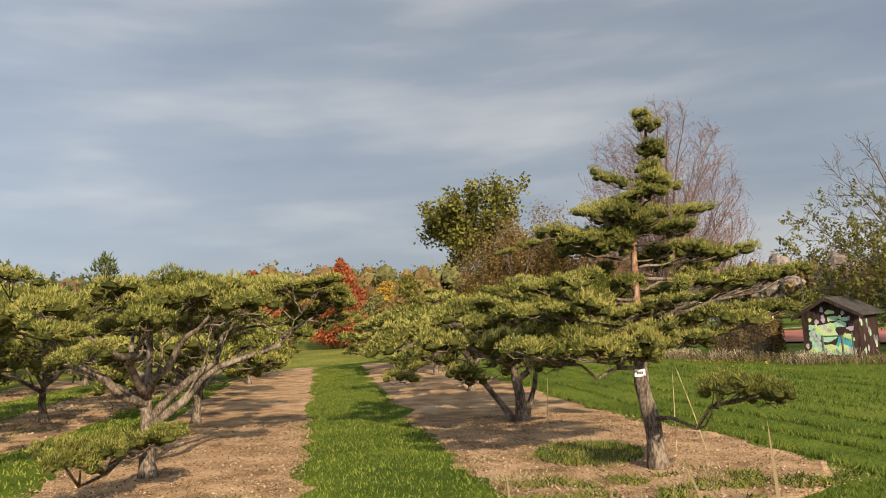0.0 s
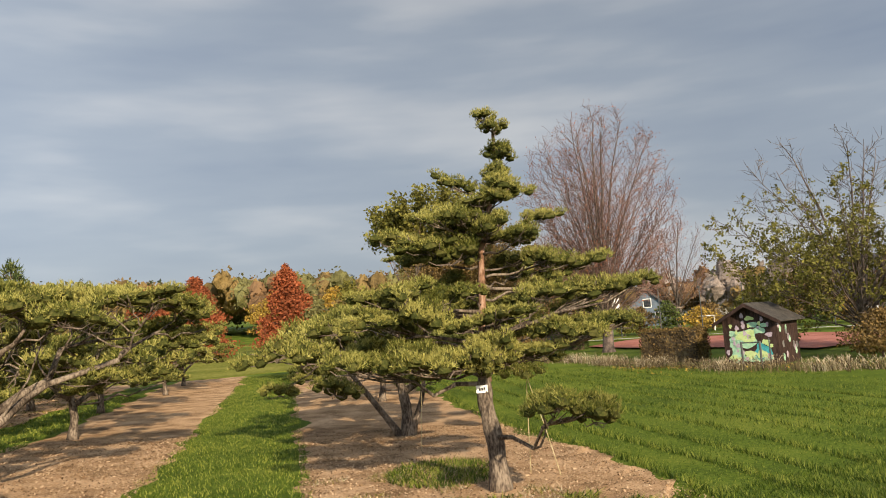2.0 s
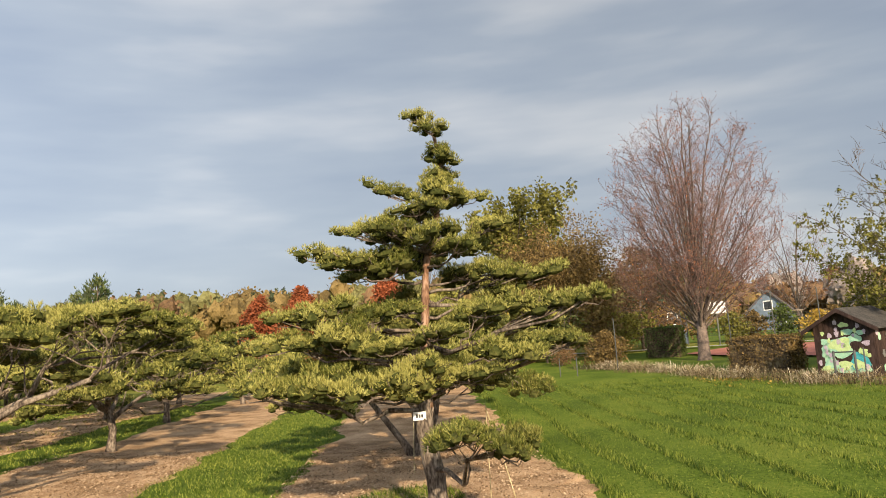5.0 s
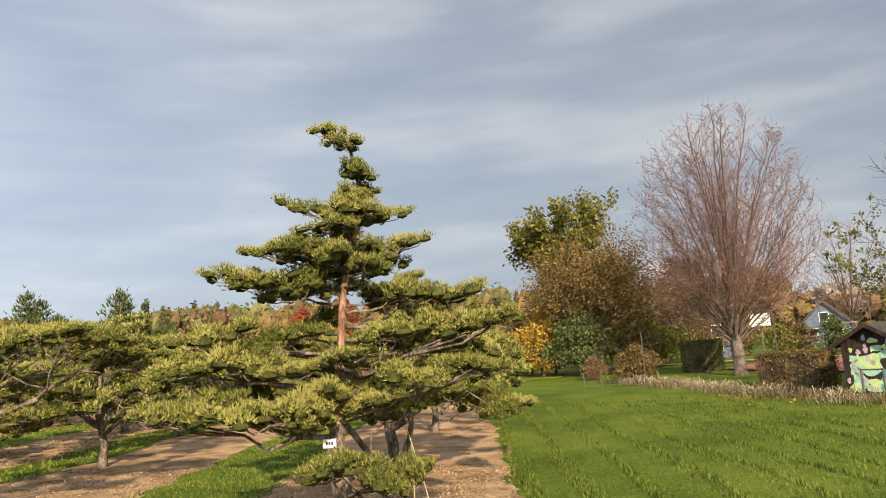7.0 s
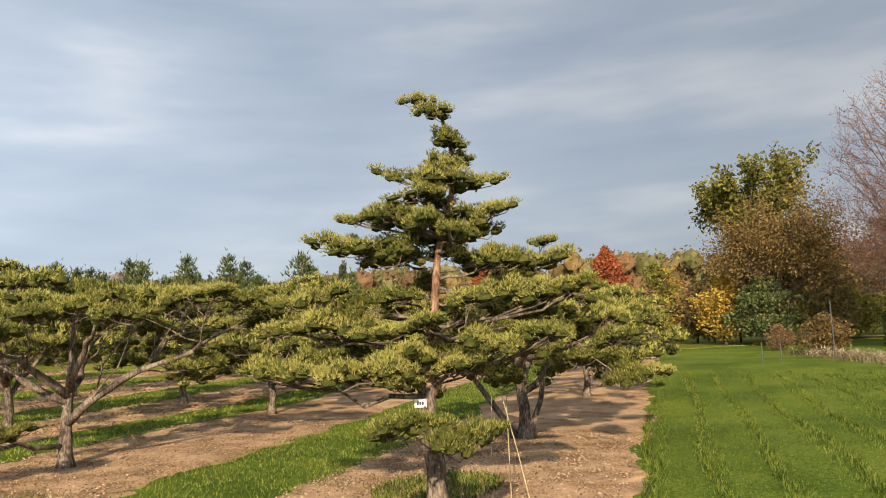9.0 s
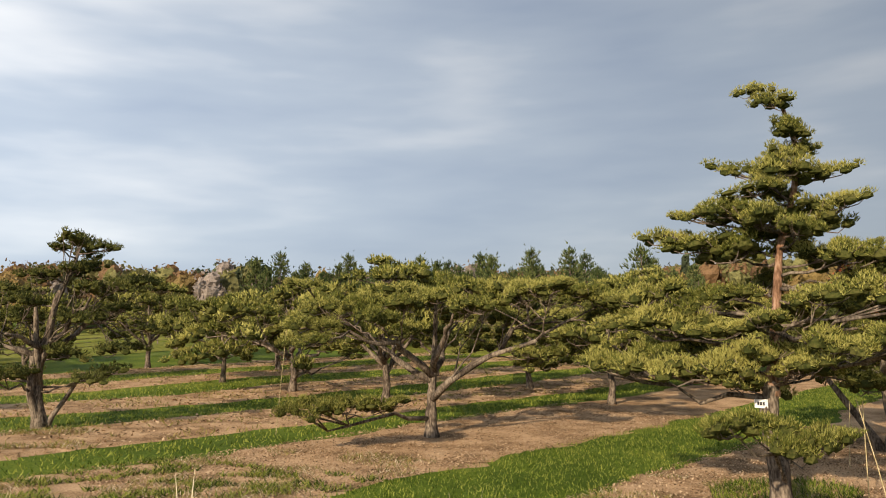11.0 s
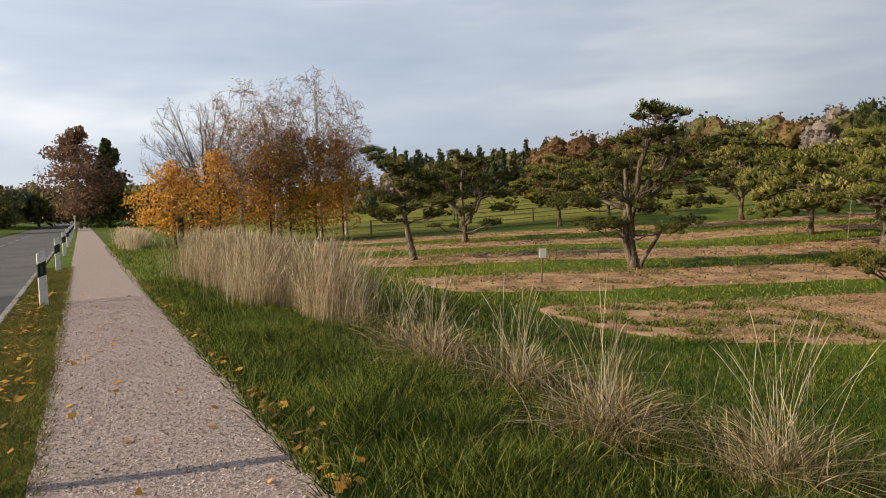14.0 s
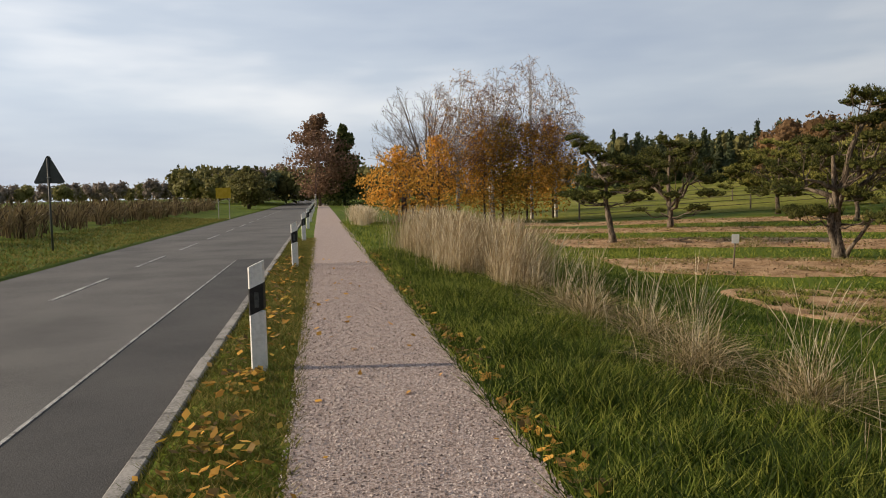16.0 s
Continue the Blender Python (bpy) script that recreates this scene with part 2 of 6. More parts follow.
LILAC = surface("lilac_spray_paint", [(0.30, 0.24, 0.30), (0.42, 0.34, 0.40), (0.50, 0.42, 0.48)], 5, 30, 0.6, 0.05, world=False)
COURT = surface("red_court", [(0.30, 0.10, 0.07), (0.38, 0.14, 0.10), (0.45, 0.18, 0.14)], 0.6, 30, 0.9, 0.1)
CONCRETE = surface("pale_concrete", [(0.35, 0.33, 0.30), (0.45, 0.43, 0.40), (0.52, 0.50, 0.47)], 1, 20, 0.9, 0.2)
ROOFTILE = surface("dark_roof_tiles", [(0.06, 0.055, 0.055), (0.10, 0.09, 0.09), (0.14, 0.13, 0.125)], 2, 15, 0.8, 0.3, world=False)
RENDERED = surface("grey_render", [(0.30, 0.28, 0.25), (0.38, 0.36, 0.33), (0.45, 0.43, 0.40)], 1, 20, 0.9, 0.1, world=False)
BRICKWALL = surface("brick_wall", [(0.18, 0.09, 0.06), (0.27, 0.14, 0.10), (0.33, 0.19, 0.14)], 2, 20, 0.9, 0.2, world=False)
GLASSY = surface("window_glass", [(0.02, 0.025, 0.03), (0.03, 0.035, 0.04), (0.04, 0.05, 0.06)], 2, 10, 0.1, 0, world=False, spec=0.6)
BLUEBOARD = surface("blue_grey_boards", [(0.08, 0.11, 0.15), (0.12, 0.16, 0.21), (0.16, 0.2, 0.26)], 2, 20, 0.8, 0.2, world=False)

# ---- mesh helpers ----
rng = np.random.default_rng(7)


class Shape:
    """Collects vertices and faces for one mesh."""

    def __init__(self):
        self.v, self.f = [], []

    def box(self, x0, y0, z0, x1, y1, z1, m=None):
        k = len(self.v)
        pts = [(x, y, z) for z in (z0, z1) for x, y in ((x0, y0), (x1, y0), (x1, y1), (x0, y1))]
        if m is not None:
            pts = [tuple(m @ Vector(p)) for p in pts]
        self.v += pts
        self.f += [tuple(k + i for i in q) for q in ((3, 2, 1, 0), (4, 5, 6, 7), (0, 1, 5, 4), (1, 2, 6, 5), (2, 3, 7, 6), (3, 0, 4, 7))]
        return self

    def tube(self, pts, radii, seg=6, cap=True):
        pts = [Vector(p) for p in pts]
        k0 = len(self.v)
        for i, p in enumerate(pts):
            d = (pts[min(i + 1, len(pts) - 1)] - pts[max(i - 1, 0)])
            d = d.normalized() if d.length > 1e-6 else Vector((0, 0, 1))
            a = d.cross(Vector((0.31, 0.95, 0.05))).normalized()
            b = d.cross(a)
            for j in range(seg):
                t = 2 * math.pi * j / seg
                q = p + (a * math.cos(t) + b * math.sin(t)) * radii[i]
                self.v.append((q.x, q.y, q.z))
        for i in range(len(pts) - 1):
            for j in range(seg):
                p, q = k0 + i * seg + j, k0 + i * seg + (j + 1) % seg
                self.f.append((p, q, q + seg, p + seg))
        if cap:
            self.f.append(tuple(k0 + j for j in range(seg))[::-1])
            self.f.append(tuple(k0 + (len(pts) - 1) * seg + j for j in range(seg)))
        return self

    def prism(self, outline, y0, y1, m=None):
        """An outline in x, z pushed from y0 to y1."""
        k, n = len(self.v), len(outline)
        pts = [(x, y0, z) for x, z in outline] + [(x, y1, z) for x, z in outline]
        if m is not None:
            pts = [tuple(m @ Vector(p)) for p in pts]
        self.v += pts
        self.f.append(tuple(range(k, k + n)))
        self.f.append(tuple(range(k + 2 * n - 1, k + n - 1, -1)))
        for i in range(n):
            j = (i + 1) % n
            self.f.append((k + j, k + i, k + n + i, k + n + j))
        return self

    def mesh(self, name, material, smooth=False):
        me = bpy.data.meshes.new(name)
        me.from_pydata(self.v, [], self.f)
        me.materials.append(material)
        if smooth:
            me.polygons.foreach_set("use_smooth", [True] * len(me.polygons))
        me.update()
        return me


def raw_mesh(name, v, f, material, smooth=False):
    """A mesh from arrays of vertices and equal-sided faces."""
    v, f = np.asarray(v, dtype=np.float32), np.asarray(f, dtype=np.int32)
    me = bpy.data.meshes.new(name)
    me.vertices.add(len(v))
    me.vertices.foreach_set("co", v.ravel())
    n = f.shape[1]
    me.loops.add(f.size)
    me.loops.foreach_set("vertex_index", f.ravel())
    me.polygons.add(len(f))
    me.polygons.foreach_set("loop_start", np.arange(0, f.size, n, dtype=np.int32))
    me.polygons.foreach_set("use_smooth", np.full(len(f), smooth, dtype=bool))
    me.materials.append(material)
    me.update(calc_edges=True)
    me.validate()
    return me


def thing(name, x, y, z, label, category, rz=0.0, group="", scale=1.0):
    e = new(name)
    e.empty_display_size = 0.2
    e.matrix_basis = Matrix.LocRotScale((x, y, z), Euler((0, 0, radians(rz))), (scale, scale, scale))
    return tagged(e, label, category, group)


def part(name, data, parent, label=""):
    ob = new(name, data)
    ob.parent = parent
    if label:
        tagged(ob, label)
    return ob


# ---- the lie of the land: u runs along the footpath, n across it towards the field ----
UX, UY = 0.861, 0.508


def along(x, y):
    return x * UX + y * UY


def across(x, y):
    return -x * UY + y * UX + 1.45


def place(s, d):
    d = d - 1.45
    return s * UX - d * UY, s * UY + d * UX


def step(a, b, x):
    t = np.clip((x - a) / (b - a), 0, 1)
    return t * t * (3 - 2 * t)


def ground_sd(s, d):
    s, d = np.asarray(s, float), np.asarray(d, float)
    depth = np.interp(s, [-60, -21, -13, -7, 3, 11, 17, 35, 80], [0.3, 0.41, 0.54, 0.75, 1.0, 1.28, 1.38, 1.25, 1.0])
    z = -depth * step(1.0, 10.0, d)
    z = z + np.maximum(d - 24, 0) * 0.016 + np.maximum(d - 110, 0) * 0.03 * step(110, 200, d)
    z = z + step(-18, -45, s) * np.maximum(d - 16, 0) * 0.025
    z = z + 0.05 * np.sin(s * 0.21 + 1) * np.sin(d * 0.33) * step(3, 9, d)
    z = z - 0.16 * step(-1.45, -1.62, d) * (1 - step(-7.0, -7.3, d))
    z = z + 0.35 * step(-7.6, -14, d)
    return z


def ground(x, y):
    return float(ground_sd(along(x, y), across(x, y)))


def ground_sheet():
    def ticks(lo, hi, stepsize, far):
        c = list(np.arange(lo, hi, stepsize))
        w, a, b = stepsize, lo, hi
        left, right = [], []
        while b < far:
            w *= 1.22
            b += w
            right.append(b)
            a -= w
            left.append(a)
        return np.array(left[::-1] + c + right)

    s = ticks(-40, 30, 0.7, 2600)
    d = np.concatenate([ticks(-12, 40, 0.6, 2600), [-7.3, -7.0, -1.62, -1.45, -0.75, 0.75]])
    d.sort()
    S, D = np.meshgrid(s, d, indexing="ij")
    X, Y = place(S, D)
    Z = ground_sd(S, D)
    n = len(d)
    i, j = np.meshgrid(np.arange(len(s) - 1), np.arange(n - 1), indexing="ij")
    a = (i * n + j).ravel()
    v = np.stack([X.ravel(), Y.ravel(), Z.ravel()], 1)
    f = np.stack([a, a + n, a + n + 1, a + 1], 1)
    ob = new("ground", raw_mesh("ground", v, f, GRASS, True))
    return tagged(ob, "rolling mown grass ground between mulched tree beds", "grass", kind="structure")


ground_sheet()


def ribbon(name, d0, d1, s0, s1, lift, material, label, category, ds=0.5, rough_edge=0.0, nd=4, thick=0.06):
    s = np.linspace(s0, s1, max(2, int(round((s1 - s0) / ds)) + 1))
    k = np.linspace(0, 1, nd + 1)
    S, K = np.meshgrid(s, k, indexing="ij")
    wob0 = np.array([noise.noise((q * 0.9, 3.1, d0)) * rough_edge + noise.noise((q * 4.1, 1.1, d0)) * rough_edge * 0.5 for q in s])
    wob1 = np.array([noise.noise((q * 0.9, 7.7, d1)) * rough_edge + noise.noise((q * 4.3, 5.1, d1)) * rough_edge * 0.5 for q in s])
    D = (d0 + wob0)[:, None] * (1 - K) + (d1 + wob1)[:, None] * K
    X, Y = place(S, D)
    Z = lift(S, D)
    n = nd + 1
    top = np.stack([X.ravel(), Y.ravel(), Z.ravel()], 1)
    low = top - (0, 0, thick)
    i, j = np.meshgrid(np.arange(len(s) - 1), np.arange(nd), indexing="ij")
    a = (i * n + j).ravel()
    f = [np.stack([a, a + n, a + n + 1, a + 1], 1)]
    N0 = len(top)
    i = np.arange(len(s) - 1) * n
    f.append(np.stack([i, i + N0, i + n + N0, i + n], 1))
    i = i + nd
    f.append(np.stack([i, i + n, i + n + N0, i + N0], 1))
    ob = new(name, raw_mesh(name, np.vstack([top, low]), np.vstack(f), material, False))
    return tagged(ob, label, category, kind="structure")


def over(h):
    return lambda s, d: ground_sd(s, d) + h


ribbon("ground_meadow", 60, 150, -170, 60, over(0.04), MEADOW, "pale yellow-green meadow beyond the nursery", "meadow", ds=2.0, rough_edge=2.0, nd=36)
ribbon("ground_paddock", 11, 59, -170, -33, over(0.04), MEADOW, "pale grazed paddock on the slope", "meadow", ds=2.0, rough_edge=1.2, nd=24)
flat = lambda h: (lambda s, d: np.full_like(s, h))
ribbon("pavement", -0.67, 0.86, -140, 32, flat(0.018), GRAVEL, "pinkish grey gravel footpath beside the road", "footpath", rough_edge=0.06, nd=8)
ribbon("road", -7.15, -2.64, -320, 60, flat(-0.06), ASPHALT, "worn grey asphalt country road", "road", ds=4)
ribbon("road_edge", -2.64, -1.62, -320, -6, flat(-0.06), ASPHALT, "worn grey asphalt beside the kerb", "road", ds=4)
ribbon("road_patch", -2.64, -1.62, -6, 60, flat(-0.06), PATCH, "darker strip of newer asphalt along the road edge", "road", ds=3, rough_edge=0.0)
ribbon("trim_seam", -2.665, -2.63, -5.5, 60, flat(-0.052), LINE, "thin pale seam line on the asphalt", "road marking", ds=3)
for k in range(16):
    s0 = 14.0 - 6.2 * k
    ribbon("trim_dash", -4.98, -4.9, s0 - 3.6, s0, flat(-0.052), LINE, "worn white dashed centre line", "road marking", ds=0.8)


# ---- mulched beds ----
def bed(x_right, x_left, d_near, y_far, weedy):
    na, nl = 14, 110
    V = []
    for j in range(nl + 1):
        for i in range(na + 1):
            a = i / na
            x0 = x_right + (x_left - x_right) * a
            y_near = (d_near - 0.23 + 0.508 * x0) / 0.9626
            roundness = 1.6 * (abs(2 * a - 1) ** 4)
            t = j / nl
            y = y_near + roundness + (y_far - y_near - roundness) * t ** 1.3
            x = x0 - 0.2 * (y - 12)
            edge = (a - 0.5) * 2
            x -= noise.noise((y * 0.5, x_right, edge)) * 0.5 * edge + noise.noise((y * 2.3, x_right, edge + 5)) * 0.3 * edge
            z = ground(x, y) + 0.035 + 0.03 * noise.noise((x * 1.3, y * 1.3, 0)) - (0.05 if abs(edge) > 0.99 or j in (0, nl) else 0)
            V.append((x, y, z))
    F = [(j * (na + 1) + i, j * (na + 1) + i + 1, (j + 1) * (na + 1) + i + 1, (j + 1) * (na + 1) + i) for j in range(nl) for i in range(na)]
    F = [q[::-1] for q in F]
    ob = new("planting_bed", raw_mesh("planting_bed", V, F, MULCH, True))
    return tagged(ob, "long bed of reddish brown bark mulch under the pines", "mulch bed", group="mulch beds", kind="structure")


BEDS = [(7.5, 1.3, 9.9, 60), (-1.8, -6.9, 8.4, 60), (-9.2, -13.4, 8.2, 58), (-16.4, -20.6, 8.6, 56), (-24.2, -28.0, 8.6, 50), (-32, -36, 9.0, 44)]
for b in BEDS:
    bed(*b, 0)


# ---- clipped pines ----
def ico(center, radii, sub=1):
    bm = bmesh.new()
    bmesh.ops.create_icosphere(bm, subdivisions=sub, radius=1.0)
    v = np.array([p.co[:] for p in bm.verts])
    f = np.array([[q.index for q in t.verts] for t in bm.faces])
    bm.free()
    v = v * (1 + 0.12 * np.sin(v[:, :1] * 7 + v[:, 1:2] * 5))
    return v * np.array(radii) + np.array(center), f


def needle_burst(p, d, count, length, width, r):
    """Thin needle triangles fanning out from points p along directions d."""
    n = len(p)
    P = np.repeat(p, count, axis=0)
    D = np.repeat(d, count, axis=0) + r.normal(0, 0.42, (n * count, 3))
    D /= np.linalg.norm(D, axis=1)[:, None]
    side = np.cross(D, r.normal(0, 1, (n * count, 3)))
    side /= np.linalg.norm(side, axis=1)[:, None] + 1e-9
    ln = length * r.uniform(0.7, 1.2, (n * count, 1))
    v = np.stack([P - side * width, P + side * width, P + D * ln], 1).reshape(-1, 3)
    return v, np.arange(len(v)).reshape(-1, 3)


def two_mat_mesh(name, va, fa, ma, vb, fb, mb):
    me = raw_mesh(name, np.vstack([va, vb]), np.vstack([fa, fb + len(va)]), ma)
    me.materials.append(mb)
    me.polygons.foreach_set("material_index", np.array([0] * len(fa) + [1] * len(fb), dtype=np.int32))
    return me


def pad_mesh(seed, tufts, count, length, width, lumps=9, needles=None):
    """A cloud-clipped pad of needles about one metre wide: uneven lumps side by side, domed above and flat below, with bare twigs showing underneath."""
    r = np.random.default_rng(seed)
    P, D, cv, cf = [], [], [], []
    base = 0
    twigs = Shape()
    for k in range(lumps):
        a = k * 2.4 + r.uniform(-0.5, 0.5)
        q = 0.40 * math.sqrt((k + 0.2) / lumps) * r.uniform(0.85, 1.15)
        c = np.array((q * math.cos(a) * 1.15, q * math.sin(a) * 0.85, r.uniform(-0.06, 0.10) - 0.14 * q))
        rad = np.array((r.uniform(0.14, 0.22), r.uniform(0.13, 0.20), r.uniform(0.115, 0.18)))
        n = tufts // lumps
        u = r.normal(0, 1, (n, 3))
        u /= np.linalg.norm(u, axis=1)[:, None]
        u[:, 2] = np.where(u[:, 2] < -0.15, -u[:, 2], u[:, 2])
        P.append(u * rad * r.uniform(0.6, 1.04, (n, 1)) + c)
        nd = u / rad
        nd /= np.linalg.norm(nd, axis=1)[:, None]
        D.append(nd * 0.65 + np.array((0, 0, 0.7)))
        # added solid lump, coloured dark for the shaded inside of the pad
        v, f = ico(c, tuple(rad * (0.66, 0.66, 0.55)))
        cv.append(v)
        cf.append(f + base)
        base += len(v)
        if k % 2 == 0:
            twigs.tube([(0, 0, -0.14), (c[0] * 0.6, c[1] * 0.6, c[2] - 0.13), tuple(c + (0, 0, -0.02))], [0.014, 0.010, 0.006], 3, cap=False)
    tv = np.array(twigs.v)
    tf = np.array(twigs.f)
    tf = np.vstack([tf[:, [0, 1, 2]], tf[:, [0, 2, 3]]])
    nv, nf = needle_burst(np.vstack(P), np.vstack(D), count, length, width, r)
    me = two_mat_mesh("foliage_pad", nv, nf, needles or NEEDLES, np.vstack(cv + [tv]), np.vstack(cf + [tf + base]), SHADECORE)
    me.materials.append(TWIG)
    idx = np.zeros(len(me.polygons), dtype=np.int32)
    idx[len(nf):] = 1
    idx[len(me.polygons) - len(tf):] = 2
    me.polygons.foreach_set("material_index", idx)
    return me


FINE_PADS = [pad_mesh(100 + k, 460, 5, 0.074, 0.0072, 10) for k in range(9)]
# pads whose needle colour carries the shade over the roadside pines
SHADE_PADS = [pad_mesh(500 + k, 210, 4, 0.09, 0.011, 8, SHADENEEDLES) for k in range(6)]
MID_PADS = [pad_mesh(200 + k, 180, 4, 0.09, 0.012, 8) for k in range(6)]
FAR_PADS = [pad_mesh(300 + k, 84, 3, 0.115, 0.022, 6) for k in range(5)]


def lerp_path(pts, h):
    """The point of a trunk at height h."""
    for a, b in zip(pts, pts[1:]):
        if h <= b[2]:
            t = (h - a[2]) / max(b[2] - a[2], 1e-6)
            return Vector(a).lerp(Vector(b), max(0, min(1, t)))
    return Vector(pts[-1])


def bent(a, b, sag, r, n=5):
    """A crooked limb from a to b."""
    a, b = Vector(a), Vector(b)
    L = (b - a).length
    out = []
    for i in range(n + 1):
        t = i / n
        p = a.lerp(b, t)
        p.z += -sag * math.sin(math.pi * t) * L
        if 0 < i < n:
            p += Vector(r.normal(0, 0.035 * L, 3))
        out.append(p)
    return out


def trunk_tube(shape, pts, r0, r1, seg=9):
    pts = [Vector(p) for p in pts]
    dense = []
    for a, b in zip(pts, pts[1:]):
        dense += [a.lerp(b, t) for t in (0, 0.34, 0.67)]
    dense.append(pts[-1])
    n = len(dense)
    rad = [(r0 + (r1 - r0) * (i / (n - 1)) ** 0.8) * (1 + 0.08 * math.sin(i * 2.1)) for i in range(n)]
    rad[0] *= 1.35
    dense[0] = dense[0] - Vector((0, 0, 0.15))
    shape.tube(dense, rad, seg)


def niwaki(name, x, y, label, trunk, r0, r1, pads, pad_set, seed, spread=1.0, rz=0.0, orange_from=None, twigs=True, group="clipped pines", extra=(), fork=None, from_base=False, bulk=1.0):
    """A cloud-pruned pine. pads: (height, azimuth in degrees, reach, width), each carried by a limb of its own; reach is taken from the stem, or from the foot of the tree."""
    r = np.random.default_rng(seed)
    tree = thing(name, x, y, ground(x, y), label, "pine tree", rz, group)
    if orange_from is None:
        sh = Shape()
        trunk_tube(sh, trunk, r0, r1)
        part("trunk", sh.mesh("trunk", BARK, True), tree)
    else:
        low = [p for p in trunk if p[2] <= orange_from]
        high = [p for p in trunk if p[2] >= orange_from]
        k = len(low) / len(trunk)
        sh = Shape()
        trunk_tube(sh, low, r0, r0 + (r1 - r0) * k)
        part("trunk", sh.mesh("trunk", BARK, True), tree)
        sh = Shape()
        trunk_tube(sh, high, (r0 + (r1 - r0) * k) * 0.78, r1)
        part("upper_trunk", sh.mesh("upper_trunk", RUSTBARK, True), tree, "flaking orange bark on the upper trunk")
    for pts, a, b in extra:
        sh = Shape()
        trunk_tube(sh, pts, a, b)
        part("side_trunk", sh.mesh("side_trunk", BARK, True), tree)
    mains, grown = {}, []
    if fork:
        hf, sectors = fork
        for q in range(sectors):
            own = [p for p in pads if p[2] > 1.0 and p[0] > hf + 0.3 and int((p[1] % 360) * sectors / 360) == q]
            if not own:
                continue
            az = radians(sum(p[1] % 360 for p in own) / len(own))
            R = 0.72 * max(p[2] for p in own)
            hh = sum(p[0] for p in own) / len(own) - 0.3
            base = lerp_path(trunk, hf + 0.12 * q)
            end = Vector((base.x + R * math.cos(az), base.y + R * math.sin(az), hh))
            limb = bent(base, end, -0.06, r, 6)
            mains[q] = (limb, R)
            sh = Shape()
            mr = r0 * 0.52
            sh.tube(limb, [mr * (1 - 0.72 * i / 6) for i in range(7)], 8)
            part("main_limb", sh.mesh("main_limb", BARK, True), tree)
    for k, (h, az, reach, w) in enumerate(pads):
        a = radians(az)
        stem = lerp_path(trunk, h)
        tip = Vector((math.cos(a) * reach, math.sin(a) * reach, h))
        if from_base:
            out = tip - stem
            a, reach = math.atan2(out.y, out.x), out.xy.length
            az = math.degrees(a)
        else:
            tip += Vector((stem.x, stem.y, 0))
        if reach > 0.25:
            foot = lerp_path(trunk, max(trunk[0][2] + 0.5, h - (0.19 if from_base else 0.28) * reach - 0.05))
            br = min(r0 * 0.45, 0.018 + 0.011 * reach)
            q = int((az % 360) * fork[1] / 360) if fork else -1
            if q in mains and reach > 1.0 and h > fork[0] + 0.3:
                m, R = mains[q]
                foot = m[max(1, min(6, int(6 * (reach - 0.7) / R)))]
                br = 0.026
            for az2, h2, reach2, limb2 in grown:
                if abs(az2 - az) < 19 and abs(h2 - h) < 0.24 and reach2 >= reach:
                    foot = limb2[max(1, min(4, int(5 * (reach - 0.55) / reach2)))]
                    br = 0.022
                    break
            limb = bent(foot, tip - Vector((0, 0, 0.06)), 0.05, r)
            grown.append((az, h, reach, limb))
            sh = Shape()
            sh.tube(limb, [br * (1 - 0.75 * i / 5) for i in range(6)], 6)
            if twigs:
                for q in range(5):
                    c = limb[3 + q % 2]
                    e = tip + Vector((r.uniform(-0.4, 0.4) * w, r.uniform(-0.4, 0.4) * w, r.uniform(-0.02, 0.08)))
                    sh.tube([c, c.lerp(e, 0.5) + Vector((0, 0, -0.04)), e], [br * 0.4, br * 0.3, 0.006], 4)
            part("branch", sh.mesh("branch", TWIG if reach < 0.8 else BARK, True), tree)
        ob = part("foliage_pad", pad_set[(k + seed) % len(pad_set)], tree)
        ws = w * bulk * r.uniform(0.95, 1.12)
        ob.matrix_basis = Matrix.LocRotScale(tip, Euler((r.normal(0, 0.13), r.normal(0, 0.13), a + r.normal(0, 0.35))), (ws * r.uniform(0.95, 1.2), ws * r.uniform(0.75, 1.05), ws * r.uniform(0.8, 1.1)))
    return tree


def layers(seed, rows, jitter=0.12):
    """Pads ring by ring: (height, reach, count, width)."""
    r = np.random.default_rng(seed)
    out = []
    for h, reach, count, w in rows:
        off = r.uniform(0, 360)
        for k in range(count):
            out.append((h + r.normal(0, jitter), off + 360 * k / count + r.normal(0, 14), reach * r.uniform(0.82, 1.14), w * r.uniform(0.8, 1.2)))
    return out


# the tall cone-shaped pine with the white label
T1 = (3.80, 15.72)
cone = [
    (6.26, -25, 0.47, 0.58), (6.42, -58, 0.50, 0.46), (5.82, 14, 0.56, 0.62), (5.62, 42, 0.75, 0.46), (5.36, 172, 0.32, 0.62), (5.28, -11, 0.47, 0.82),
    (5.22, 40, 0.95, 0.72), (5.05, -42, 0.50, 0.62), (4.68, 12, 1.22, 0.62), (4.68, -119, 0.52, 0.78), (4.74, 172, 0.52, 0.76), (4.66, -142, 0.98, 0.68),
    (4.42, 28, 0.78, 0.92), (4.45, 72, 0.95, 0.82), (4.42, 122, 0.80, 0.80), (4.36, -162, 1.46, 0.66), (4.24, -168, 0.95, 0.88), (4.06, -176, 0.46, 0.90), (4.12, 150, 1.0, 0.92)]
